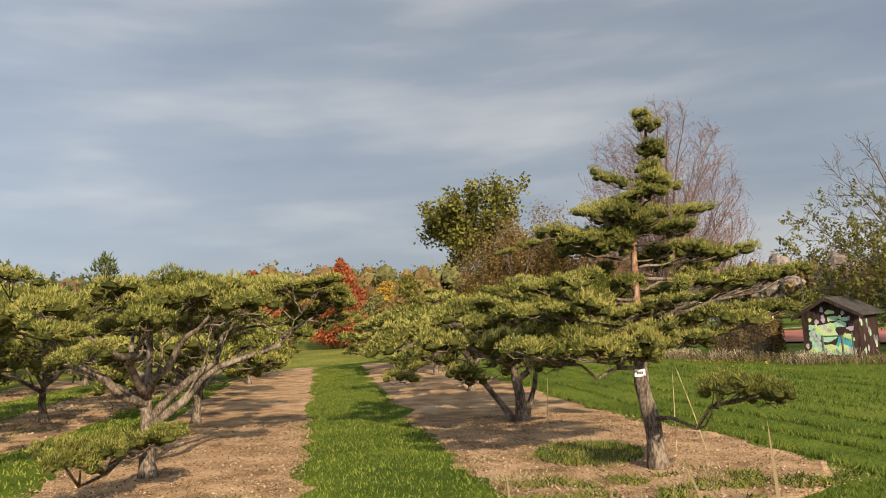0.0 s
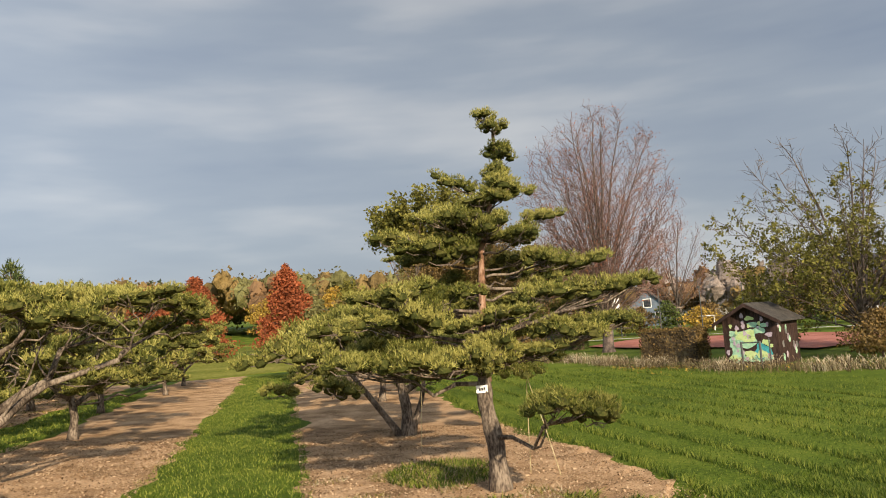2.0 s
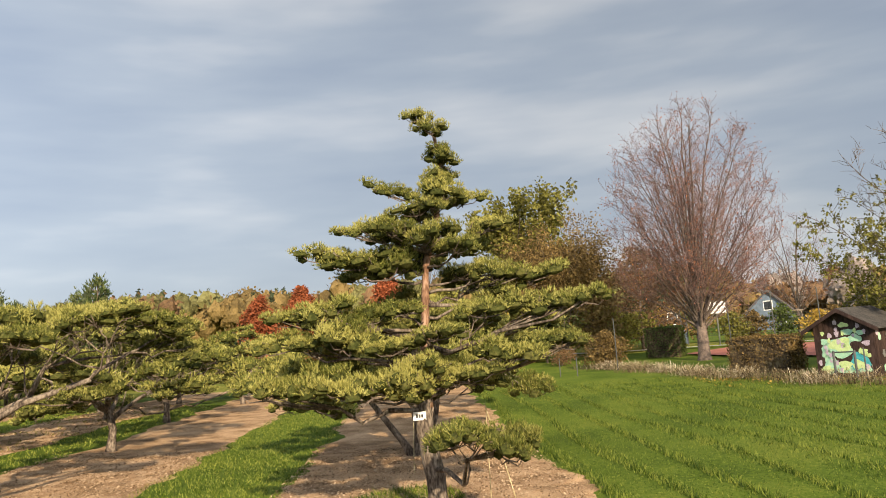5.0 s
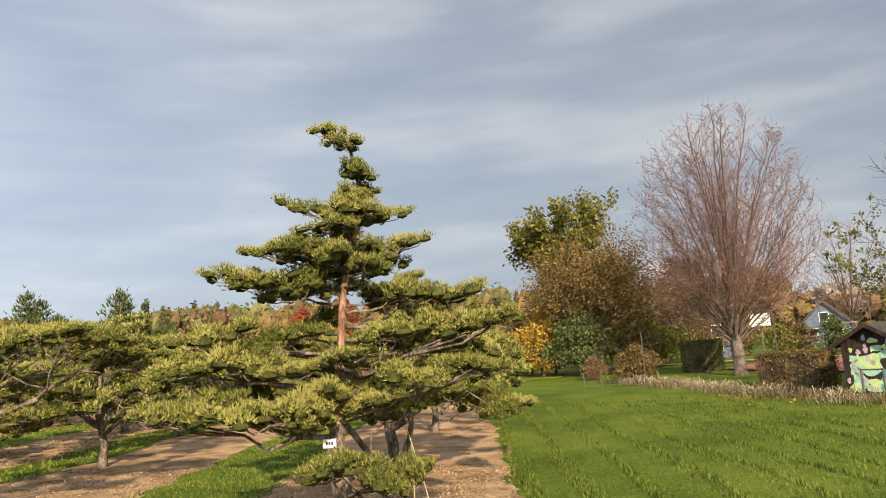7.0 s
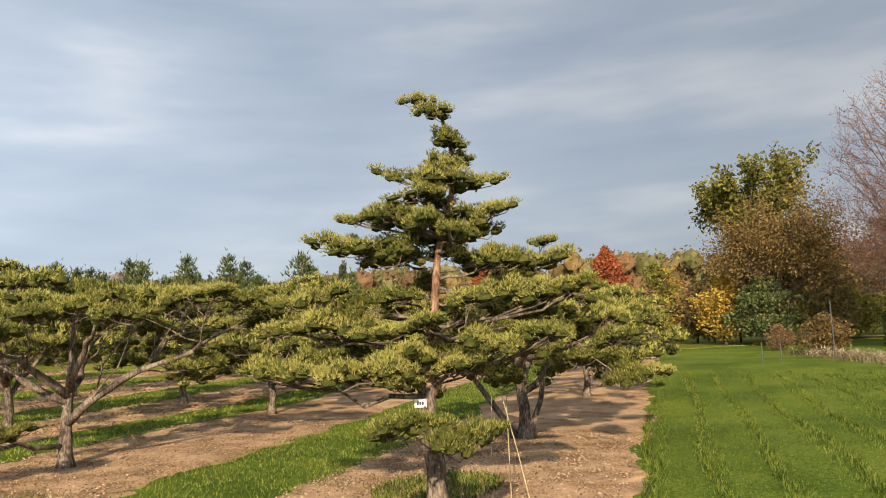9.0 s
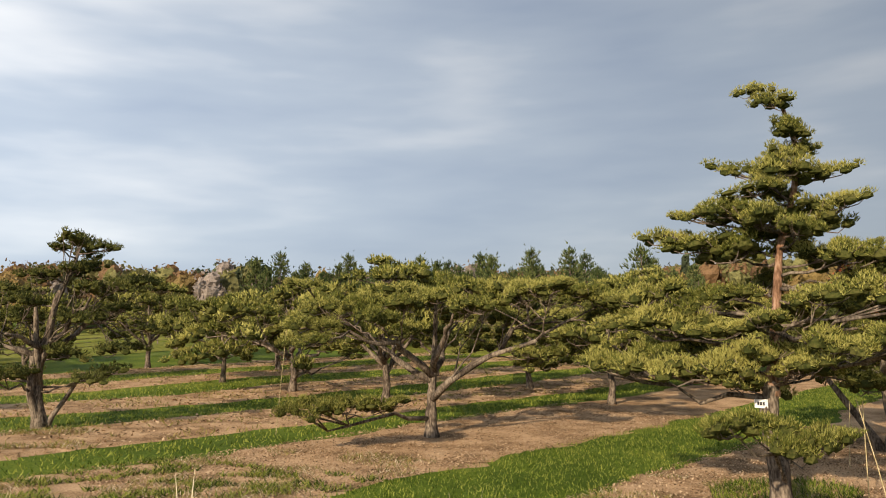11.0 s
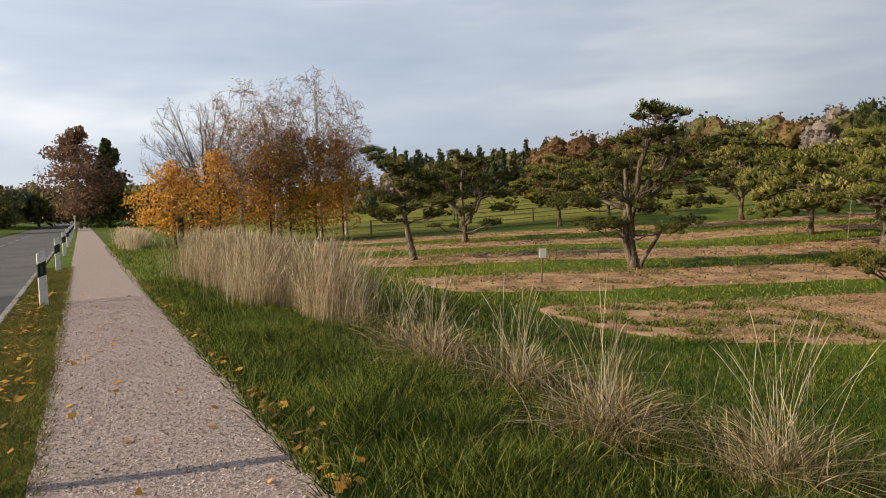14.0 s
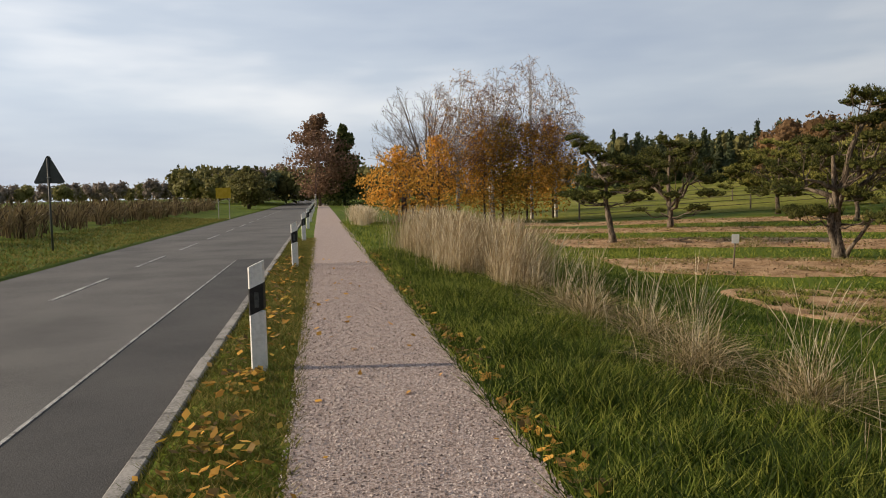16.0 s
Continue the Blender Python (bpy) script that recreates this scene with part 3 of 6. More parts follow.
cone += [
    (3.92, 10, 1.22, 0.82), (3.84, 14, 1.80, 0.86), (3.98, 42, 0.95, 0.72), (3.84, 62, 1.50, 0.92), (3.38, -10, 2.62, 0.70), (3.36, -7, 2.22, 0.76), (3.32, -4, 1.80, 0.86),
    (3.30, -18, 1.12, 0.86), (3.20, 60, 1.60, 1.0), (3.10, 100, 1.50, 1.0), (3.30, 140, 1.40, 1.0), (3.46, -140, 1.62, 0.82), (3.30, -142, 0.97, 0.86), (3.42, -118, 0.52, 0.68),
    (3.38, -158, 1.95, 0.82), (3.04, -138, 1.36, 0.92), (2.82, -122, 0.70, 0.80), (3.02, -152, 2.05, 0.84), (2.74, -14, 2.24, 0.82), (2.67, -26, 1.56, 0.92), (2.76, -4, 1.90, 0.62)]
cone += [
    (2.50, -71, 0.42, 0.92), (2.30, -118, 1.22, 0.96), (2.30, 6, 0.82, 0.92), (2.40, -92, 0.82, 0.86), (2.32, -32, 0.92, 0.82), (2.44, -137, 1.82, 0.92), (2.34, -150, 2.42, 0.82),
    (2.30, -126, 1.62, 0.82), (2.30, 80, 1.30, 1.0), (2.32, 130, 1.50, 1.0), (2.60, 175, 1.80, 0.95), (2.20, 165, 1.30, 0.9), (1.44, -56, 2.50, 0.88), (1.64, -73, 2.42, 0.82), (1.50, -44, 2.15, 0.70),
    (1.60, -62, 1.92, 0.80), (1.48, -32, 1.70, 0.56)]
cone += [(5.95, 0, 0.5, 0.5), (5.5, 0, 0.45, 0.6), (5.0, 90, 0.7, 0.7), (4.95, -80, 0.25, 0.65), (4.72, 60, 0.75, 0.8), (4.5, -60, 0.4, 0.8), (4.3, -20, 0.8, 0.75), (4.55, -170, 0.25, 0.8), (4.2, 95, 1.0, 0.85),
         (3.6, 120, 1.2, 0.9), (3.55, 20, 1.3, 0.8), (3.1, 20, 1.9, 0.9), (3.0, -60, 0.75, 0.8), (2.7, 40, 1.6, 1.0), (2.85, 170, 1.6, 1.0), (2.1, -100, 0.7, 0.7)]
niwaki("pine_tree", *T1, "tall cone-shaped cloud-pruned pine with a white label on its trunk",
       [(0.10, -0.03, 0), (0.07, 0, 0.8), (-0.06, 0.01, 1.5), (-0.03, 0.1, 2.0), (0.0, 0.2, 2.6), (0.05, 0.28, 3.4), (0.09, 0.36, 4.1), (0.33, 0.47, 5.0), (0.47, 0.37, 5.6), (0.45, 0.05, 6.2)],
       0.18, 0.03, cone, FINE_PADS, 1, orange_from=2.0, from_base=True, bulk=1.17)

# its neighbour, on leaning trunks
T2 = (1.95, 24.2)
niwaki("pine_tree", *T2, "broad cloud-pruned pine on several leaning trunks",
       [(0, 0, 0), (0.0, 0.1, 0.8), (-0.15, 0.1, 1.6), (0.0, 0.0, 2.6), (0.2, 0.0, 3.6)], 0.2, 0.05,
       layers(11, [(3.9, 0.5, 3, 1.0), (3.5, 1.5, 7, 1.25), (3.1, 2.5, 10, 1.3), (2.6, 3.4, 11, 1.25), (2.1, 2.2, 8, 1.2), (1.75, 3.3, 8, 1.1), (2.9, 0.8, 4, 1.1)]) + [(5.2, 40, 0.65, 0.75), (4.95, 200, 0.3, 0.45)], FINE_PADS, 2, fork=(1.2, 6), bulk=1.15,
       extra=[([(-0.15, -0.05, 0), (-0.8, -0.1, 0.9), (-1.5, -0.2, 1.9)], 0.11, 0.06), ([(0.1, 0, 0.1), (0.45, 0.1, 1.0), (0.6, 0.2, 1.9)], 0.1, 0.05)])

# the umbrella-shaped pine with a low side limb
TA = (-5.75, 16.5)
umbrella = [(1.08, -84, 4.0, 0.85), (1.05, -80, 3.5, 0.85), (1.04, -76, 3.1, 0.85), (1.08, -66, 2.7, 0.8), (1.10, -58, 2.3, 0.7),
            (3.66, 20, 3.45, 0.9), (3.60, 24, 2.95, 1.0), (3.56, 27, 2.4, 1.05), (3.75, 27, 0.95, 1.1), (3.70, 45, 1.7, 1.1), (3.56, 74, 1.55, 1.1), (3.76, 52, 2.6, 1.1), (3.85, 54, 3.3, 1.0), (3.55, 52, 3.9, 0.8),
            (2.08, 48, 2.9, 0.9), (2.12, 36, 2.5, 0.75), (1.85, 60, 2.5, 0.7)]
umbrella += [(3.30, -101, 2.8, 1.0), (3.85, -104, 3.2, 0.6), (2.90, -90, 3.4, 0.9), (2.50, -80, 3.9, 0.8), (3.40, -120, 2.0, 1.1), (3.50, -140, 1.4, 1.1), (3.20, -150, 2.5, 1.1), (3.0, -125, 3.1, 1.0), (2.60, -140, 3.3, 1.0), (2.8, -165, 3.0, 1.0)]
umbrella += [(3.5, 46, 4.6, 0.9), (3.3, 40, 4.4, 0.85), (3.1, 57, 4.5, 0.9), (3.62, 37, 3.9, 0.9), (2.9, 49, 4.9, 0.8)]
umbrella += [(3.35, -60, 1.6, 1.0), (3.50, -28, 1.2, 1.1), (3.0, -66, 2.5, 0.9), (3.25, -8, 2.1, 0.95), (3.30, 110, 1.8, 1.1), (3.10, 130, 2.6, 1.1), (3.0, 92, 2.7, 1.1), (2.80, 160, 2.6, 1.0), (3.65, -100, 0.6, 1.1), (3.6, 150, 0.9, 1.1), (2.7, 78, 3.3, 0.9)]
niwaki("pine_tree", *TA, "umbrella-shaped cloud-pruned pine with a low side limb",
       [(0, 0, 0), (-0.03, 0, 0.5), (-0.02, 0.02, 1.0), (0.0, 0.05, 1.5), (0.05, 0.1, 2.4), (0.1, 0.1, 3.4)], 0.19, 0.04, umbrella, FINE_PADS, 3, fork=(0.95, 7), from_base=True, bulk=1.24)


def fan(facing, rows, deep, seed, fill=1):
    """Pads laid out across a tree: (side, height, width) along the compass direction facing, each moved back or forth a little and echoed behind or before."""
    r = np.random.default_rng(seed)
    fx, fy = math.cos(radians(facing)), math.sin(radians(facing))
    out = []
    for k, (side, h, w) in enumerate(rows):
        for q in range(1 + fill):
            d = r.uniform(-0.35, 0.35) if q == 0 else (-1) ** (k + q) * r.uniform(0.5, 1.0) * deep
            e = side if q == 0 else side * 0.72
            x, y = e * fx - d * fy, e * fy + d * fx
            out.append((h - 0.08 * q + r.normal(0, 0.03), math.degrees(math.atan2(y, x)), math.hypot(x, y), w * r.uniform(0.9, 1.1)))
    return out


# the forked pine near the road
TB = (-13.1, 8.95)
forked = [(0.85, 5.08, 0.95), (1.45, 4.86, 0.7), (0.35, 4.86, 0.6), (-0.2, 4.14, 0.85), (0.75, 4.3, 0.85), (1.25, 4.45, 0.75), (2.5, 3.95, 0.75), (2.0, 3.8, 0.85), (1.3, 3.75, 0.95), (-1.15, 3.8, 0.8),
          (-0.6, 3.45, 0.8), (-0.65, 3.0, 0.95), (1.1, 2.98, 1.0), (1.95, 3.2, 0.85), (-1.86, 2.95, 0.75), (-2.45, 2.18, 0.7), (-1.75, 2.3, 0.85), (-0.62, 1.52, 1.0), (1.6, 1.42, 0.95), (0.6, 2.0, 0.8),
          (2.4, 2.15, 0.85), (2.75, 2.55, 0.75), (-1.5, 1.55, 0.8)]
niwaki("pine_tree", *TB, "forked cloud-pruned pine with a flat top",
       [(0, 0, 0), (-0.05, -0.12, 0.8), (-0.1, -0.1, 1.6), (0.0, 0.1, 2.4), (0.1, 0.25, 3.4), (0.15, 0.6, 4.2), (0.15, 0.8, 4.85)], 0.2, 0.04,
       fan(79, forked, 1.5, 31), SHADE_PADS, 4, fork=(1.5, 5), from_base=True, bulk=1.15,
       extra=[([(0.05, 0.1, 0.05), (0.1, 0.55, 0.7), (0.1, 0.95, 1.35)], 0.08, 0.045), ([(0, -0.05, 0.1), (0.1, -0.3, 0.9), (0.0, -0.25, 1.9)], 0.12, 0.08), ([(-0.05, -0.1, 1.3), (0.1, -0.2, 2.4), (0.05, -0.25, 3.6)], 0.1, 0.05)])

TC = (-16.3, 1.35)
leaning = [(-1.65, 4.2, 0.75), (-1.2, 3.95, 0.85), (-0.8, 3.65, 0.95), (-0.3, 3.4, 1.0), (0.4, 3.2, 0.95), (0.95, 3.2, 0.85), (-0.1, 2.9, 0.95), (0.5, 2.6, 1.0), (-1.2, 2.45, 0.85), (-0.6, 2.4, 0.9),
           (-2.0, 1.95, 0.7), (-1.5, 1.9, 0.85), (-0.4, 1.9, 0.85), (1.0, 1.8, 0.85), (1.5, 2.3, 0.8)]
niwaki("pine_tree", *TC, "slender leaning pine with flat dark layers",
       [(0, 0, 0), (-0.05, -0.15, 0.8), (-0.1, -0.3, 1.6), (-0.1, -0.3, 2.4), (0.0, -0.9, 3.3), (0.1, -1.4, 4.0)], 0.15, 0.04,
       fan(97, leaning, 1.1, 41), SHADE_PADS, 5, from_base=True, bulk=1.12)

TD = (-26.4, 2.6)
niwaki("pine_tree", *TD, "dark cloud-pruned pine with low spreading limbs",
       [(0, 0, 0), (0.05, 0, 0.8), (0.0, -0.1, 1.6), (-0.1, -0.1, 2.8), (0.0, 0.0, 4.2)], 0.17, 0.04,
       layers(51, [(4.3, 0.5, 4, 0.9), (3.8, 1.2, 6, 1.1), (3.2, 1.8, 8, 1.2), (2.5, 2.1, 8, 1.2), (1.8, 2.2, 7, 1.1), (1.0, 1.8, 4, 0.9)]), SHADE_PADS, 6, fork=(0.9, 5))

# three lighter kinds, planted again and again down the beds
KINDS = []
for k, (hh, rr) in enumerate(((4.1, 2.9), (4.7, 2.5), (3.8, 3.3))):
    rows = [(hh, 0.4, 2, 1.0), (hh - 0.45, 0.45 * rr, 5, 1.2), (hh - 0.95, 0.75 * rr, 8, 1.25), (hh - 1.5, 1.0 * rr, 9, 1.25), (hh - 2.1, 0.8 * rr, 6, 1.15), (hh - 2.5, 0.95 * rr, 5, 1.0)]
    KINDS.append((rows, hh))
MORE = [(0.45, 34.5, 2), (-1.6, 45.0, 1), (-8.5, 26.6, 0), (-12.2, 45.2, 1), (-11.7, 35.9, 2), (-19.2, 19.4, 2), (-24.6, 18.6, 0),
        (-14.6, 28.5, 0), (-15.5, 37.5, 1), (-17.0, 47.0, 2), (-12.6, 19.6, 1), (-22.0, 29.0, 1), (-24.0, 39.0, 0),
        (-30.0, 24.0, 2), (-31.0, 11.5, 1), (-32.0, 33.0, 0), (-37.0, 19.0, 1), (-39.0, 29.0, 2), (-38.5, 8.0, 0), (-13.5, 52.0, 0), (-4.5, 53.0, 2), (-23.5, 49.0, 2), (-31.0, 44.0, 1), (-46.0, 12.0, 2), (-47.0, 24.0, 0)]
FIRST = {}
for i, (x, y, k) in enumerate(MORE):
    if k not in FIRST:
        rows, hh = KINDS[k]
        FIRST[k] = niwaki("pine_tree", x, y, "broad cloud-pruned pine in a mulched bed",
                          [(0, 0, 0), (0.08, 0.02, 0.7), (0.02, -0.1, 1.4), (-0.05, 0.0, 2.3), (0.05, 0.05, hh - 0.1)], 0.16, 0.04, layers(60 + k, rows), FAR_PADS if k else MID_PADS, 10 + k, fork=(1.0, 5), bulk=1.25)
    else:
        s = 0.85 + 0.3 * ((i * 0.37) % 1)
        c = copy_thing(FIRST[k], pose(x, y, ground(x, y), 0, 0, (i * 77) % 360))
        c.scale = (s, s, s)


# ---- leafy trees, bare trees, conifers ----
def grow(r, start, heading, length, radius, depth, spread, up, out, tips, split=3, seg=4):
    """Branches that fork again and again, drawn as tapering tubes."""
    p, h = Vector(start), Vector(heading).normalized()
    pts, rad = [p.copy()], [radius]
    for i in range(3):
        h = (h + Vector(r.normal(0, 0.10, 3)) + Vector((0, 0, up))).normalized()
        p = p + h * length / 3
        pts.append(p.copy())
        rad.append(radius * (1 - 0.18 * (i + 1)))
    out.tube(pts, rad, seg if depth > 1 else 3, cap=False)
    if depth <= 1:
        tips += pts[1:]
    if depth == 0:
        return
    for k in range(split):
        q = pts[1 + (k % 3)] if k else pts[-1]
        side = Vector(r.normal(0, 1, 3))
        side = (side - h * side.dot(h)).normalized()
        d = (h + side * spread * r.uniform(0.6, 1.3)).normalized()
        grow(r, q, d, length * r.uniform(0.6, 0.8), radius * r.uniform(0.42, 0.56), depth - 1, spread, up, out, tips, split, seg)


def leaf_cards(r, centres, per, size, radius, droop=0.0):
    c = np.repeat(np.array([tuple(q) for q in centres]), per, axis=0)
    n = len(c)
    c = c + r.normal(0, radius, (n, 3)) - np.array((0, 0, droop)) * r.uniform(0, 1, (n, 1))
    a = r.normal(0, 1, (n, 3))
    a /= np.linalg.norm(a, axis=1)[:, None]
    b = np.cross(a, r.normal(0, 1, (n, 3)))
    b /= np.linalg.norm(b, axis=1)[:, None]
    s = size * r.uniform(0.6, 1.3, (n, 1))
    v = np.stack([c - a * s, c + b * s * 0.6, c + a * s, c - b * s * 0.6], 1).reshape(-1, 3)
    return v, np.arange(len(v)).reshape(-1, 4)


def leafy_tree(name, x, y, label, height, crown, bark, leaf, seed, depth=4, split=3, spread=0.7, up=0.12, trunk=0.25, per=6, size=0.12, radius=0.25, bole=0.18, stems=1, category="tree", droop=0.0, twig=None):
    r = np.random.default_rng(seed)
    tree = thing(name, x, y, ground(x, y), label, category)
    tips = []
    tr, br = Shape(), Shape()
    for s in range(stems):
        a = 2 * math.pi * s / stems + 0.5
        lean = 0.0 if stems == 1 else 0.22
        top = Vector((math.cos(a) * lean * bole * height, math.sin(a) * lean * bole * height, bole * height))
        foot = Vector((math.cos(a) * 0.2 * (stems > 1), math.sin(a) * 0.2 * (stems > 1), -0.15))
        R = trunk / math.sqrt(stems)
        tr.tube([foot, foot.lerp(top, 0.15), foot.lerp(top, 0.6), top], [R * 1.35, R, R * 0.85, R * 0.8], 9)
        h0 = (top - foot).normalized()
        for k in range(5):
            b = 2 * math.pi * k / 5 + s
            d = Vector((math.cos(b) * crown, math.sin(b) * crown, 1.0)) if k else h0
            grow(r, top - Vector((0, 0, 0.1 * k * bole * height * 0.3)), d, height * (0.36 if k else 0.42), R * (0.42 if k else 0.6), depth - 1, spread, up, br, tips, split)
    zmax = max(t.z for t in tips)
    k = (height) / zmax
    for sh in (tr, br):
        sh.v = [(q[0] * k, q[1] * k, q[2] * k) for q in sh.v]
    tips = [t * k for t in tips]
    part("trunk", tr.mesh("trunk", bark, True), tree)
    part("framework", br.mesh("framework", twig or bark), tree)
    if per:
        v, f = leaf_cards(r, tips, per, size, radius, droop)
        part("crown", raw_mesh("crown", v, f, leaf), tree)
    return tree


def oval_tree(name, x, y, label, height, width, bark, twig, leaf, seed, bole=0.17, limbs=24, second=12, third=7, per=2, size=0.05, trunk=0.4, low=0.12, category="tree", leaf_from=0.0, leaf_to=1.0, droop=0.0):
    """A bare tree whose limbs rise from a short bole and fill an oval crown with fine twigs."""
    r = np.random.default_rng(seed)
    tree = thing(name, x, y, ground(x, y), label, category)
    tr, br, tw = Shape(), Shape(), Shape()
    zb = bole * height
    tr.tube([(0, 0, -0.2), (0, 0, 0.25), (0.02, 0, zb * 0.6), (0, 0, zb * 1.1)], [trunk * 1.4, trunk, trunk * 0.85, trunk * 0.7], 10)
    zc, rz_ = height * (1 + low) / 2, height * (1 - low) / 2

    def inside(az, el, k):
        return Vector((width * k * math.cos(el) * math.cos(az), width * k * math.cos(el) * math.sin(az), zc + rz_ * k * math.sin(el)))

    def kept(p):
        e = math.sqrt((p.x / width) ** 2 + (p.y / width) ** 2 + ((p.z - zc) / rz_) ** 2)
        if e > 1:
            k = (0.90 + 0.16 * r.uniform(0, 1) ** 2) / e
            return Vector((p.x * k, p.y * k, zc + (p.z - zc) * k))
        return p

    tips = []
    for i in range(limbs):
        az = i * 2.4 + r.normal(0, 0.2)
        el = math.asin(max(-0.85, min(0.98, -0.75 + 1.75 * (i + 0.5) / limbs)))
        end = inside(az, el, r.uniform(0.82, 1.0))
        start = Vector((0, 0, zb * (0.75 + 0.9 * r.uniform(0, 1) * (i / limbs))))
        lift = 0.62 if el > 0 else 0.55
        mid = Vector((end.x * 0.44, end.y * 0.44, start.z + (end.z - start.z) * lift))
        pts = []
        for q in range(8):
            t = q / 7
            p = start.lerp(mid, t).lerp(mid.lerp(end, t), t)
            pts.append(p + Vector(r.normal(0, 0.006 * height * t, 3)))
        R = trunk * (0.34 if i > limbs - 7 else 0.18)
        br.tube(pts, [R * (1 - 0.93 * (q / 7) ** 0.8) + 0.006 for q in range(8)], 5, cap=False)
        for k in range(second):
            t = 0.22 + 0.76 * (k + r.uniform(0, 1)) / second
            f = t * 7
            a = pts[int(f)].lerp(pts[min(7, int(f) + 1)], f - int(f))
            ahead = (pts[min(7, int(f) + 1)] - pts[int(f)]).normalized()
            ln = height * 0.15 * (1.25 - 0.6 * t)
            side = Vector(r.normal(0, 1, 3)).normalized()
            out = Vector((a.x, a.y, 0)).normalized() if a.xy.length > 0.1 else Vector((1, 0, 0))
            dirn = (side * 0.72 + ahead * 0.6 + out * 0.25 + Vector((0, 0, 0.3 - droop))).normalized()
            e = kept(a + dirn * ln)
            m2 = a.lerp(e, 0.5) + Vector(r.normal(0, 0.04 * ln, 3))
            rr = max(0.010, R * 0.28 * (1 - 0.6 * t))
            br.tube([a, m2, e], [rr, rr * 0.7, rr * 0.35], 3, cap=False)
            for j in range(third):
                u = (j + 1) / third
                p = a.lerp(m2, u * 2) if u < 0.5 else m2.lerp(e, u * 2 - 1)
                q2 = kept(p + (Vector(r.normal(0, 1, 3)).normalized() * 0.78 + dirn * 0.7 + Vector((0, 0, 0.25 - 1.6 * droop))).normalized() * ln * r.uniform(0.3, 0.6))
                tw.tube([p, p.lerp(q2, 0.5) + Vector(r.normal(0, 0.03, 3)), q2], [0.013, 0.010, 0.005], 3, cap=False)
                if leaf_from * height <= q2.z <= (leaf_to + 0.12 * r.normal()) * height:
                    tips.append(q2)
    part("trunk", tr.mesh("trunk", bark, True), tree)
    part("limb_framework", br.mesh("limb_framework", bark), tree)
    tagged(part("twig_veil", tw.mesh("twig_veil", twig), tree), kind="stuff")
    if per:
        v, f = leaf_cards(r, tips, per, size, 0.10)
        part("crown", raw_mesh("crown", v, f, leaf), tree)
    return tree


def leaf_cloud(r, height, width, n, size, shape, lumps=14):
    """Leaf quads gathered in uneven clumps within a crown outline."""
    P = []
    for k in range(lumps):
        t = (k + 0.5) / lumps
        z = height * (0.15 + 0.83 * t if shape == "round" else 0.05 + 0.93 * t)
        R = width * (math.sin(math.pi * min(1, 0.12 + 0.88 * t)) ** 0.7 if shape == "round" else (1 - t) ** 0.62 + 0.04)
        for q in range(3 if shape == "round" else 4):
            a = r.uniform(0, 6.28)
            rr = R * r.uniform(0.2, 0.75)
            c = np.array((rr * math.cos(a), rr * math.sin(a), z + r.normal(0, height * 0.03)))
            sp = np.array((R * 0.34 + 0.12, R * 0.34 + 0.12, height * 0.045 + 0.1))
            u = r.normal(0, 1, (max(2, n // (lumps * 3)), 3))
            u /= np.linalg.norm(u, axis=1)[:, None] ** 0.6
            P.append(c + u * sp)
    c = np.vstack(P)
    m = len(c)
    a = r.normal(0, 1, (m, 3))
    a /= np.linalg.norm(a, axis=1)[:, None]
    b = np.cross(a, r.normal(0, 1, (m, 3)))
    b /= np.linalg.norm(b, axis=1)[:, None]
    s = size * r.uniform(0.6, 1.3, (m, 1))
    v = np.stack([c - a * s, c + b * s * 0.7, c + a * s, c - b * s * 0.7], 1).reshape(-1, 3)
    return v, np.arange(len(v)).reshape(-1, 4)


def cloud_tree(name, x, y, label, height, width, leaf, seed, n=5000, size=0.14, shape="round", bark=TWIG, trunk=0.2, category="tree", lumps=14):
    r = np.random.default_rng(seed)
    tree = thing(name, x, y, ground(x, y), label, category)
    sh = Shape()
    sh.tube([(0, 0, -0.2), (0.03, 0, height * 0.3), (0.0, 0.05, height * 0.65), (0, 0, height * 0.93)], [trunk * 1.2, trunk * 0.8, trunk * 0.45, 0.02], 8)
    for k in range(26):
        z = height * (0.12 + 0.75 * k / 26)
        a = k * 2.4
        R = width * (0.75 if shape == "round" else 0.9 * (1 - z / height) + 0.08)
        sh.tube([(0, 0, z), (R * 0.5 * math.cos(a), R * 0.5 * math.sin(a), z + 0.18 * R), (R * math.cos(a), R * math.sin(a), z + 0.25 * R)], [trunk * 0.25, trunk * 0.16, 0.01], 4)
    part("trunk", sh.mesh("trunk", bark, True), tree)
    v, f = leaf_cloud(r, height, width, n, size, shape, lumps)
    part("crown", raw_mesh("crown", v, f, leaf), tree)
    return tree


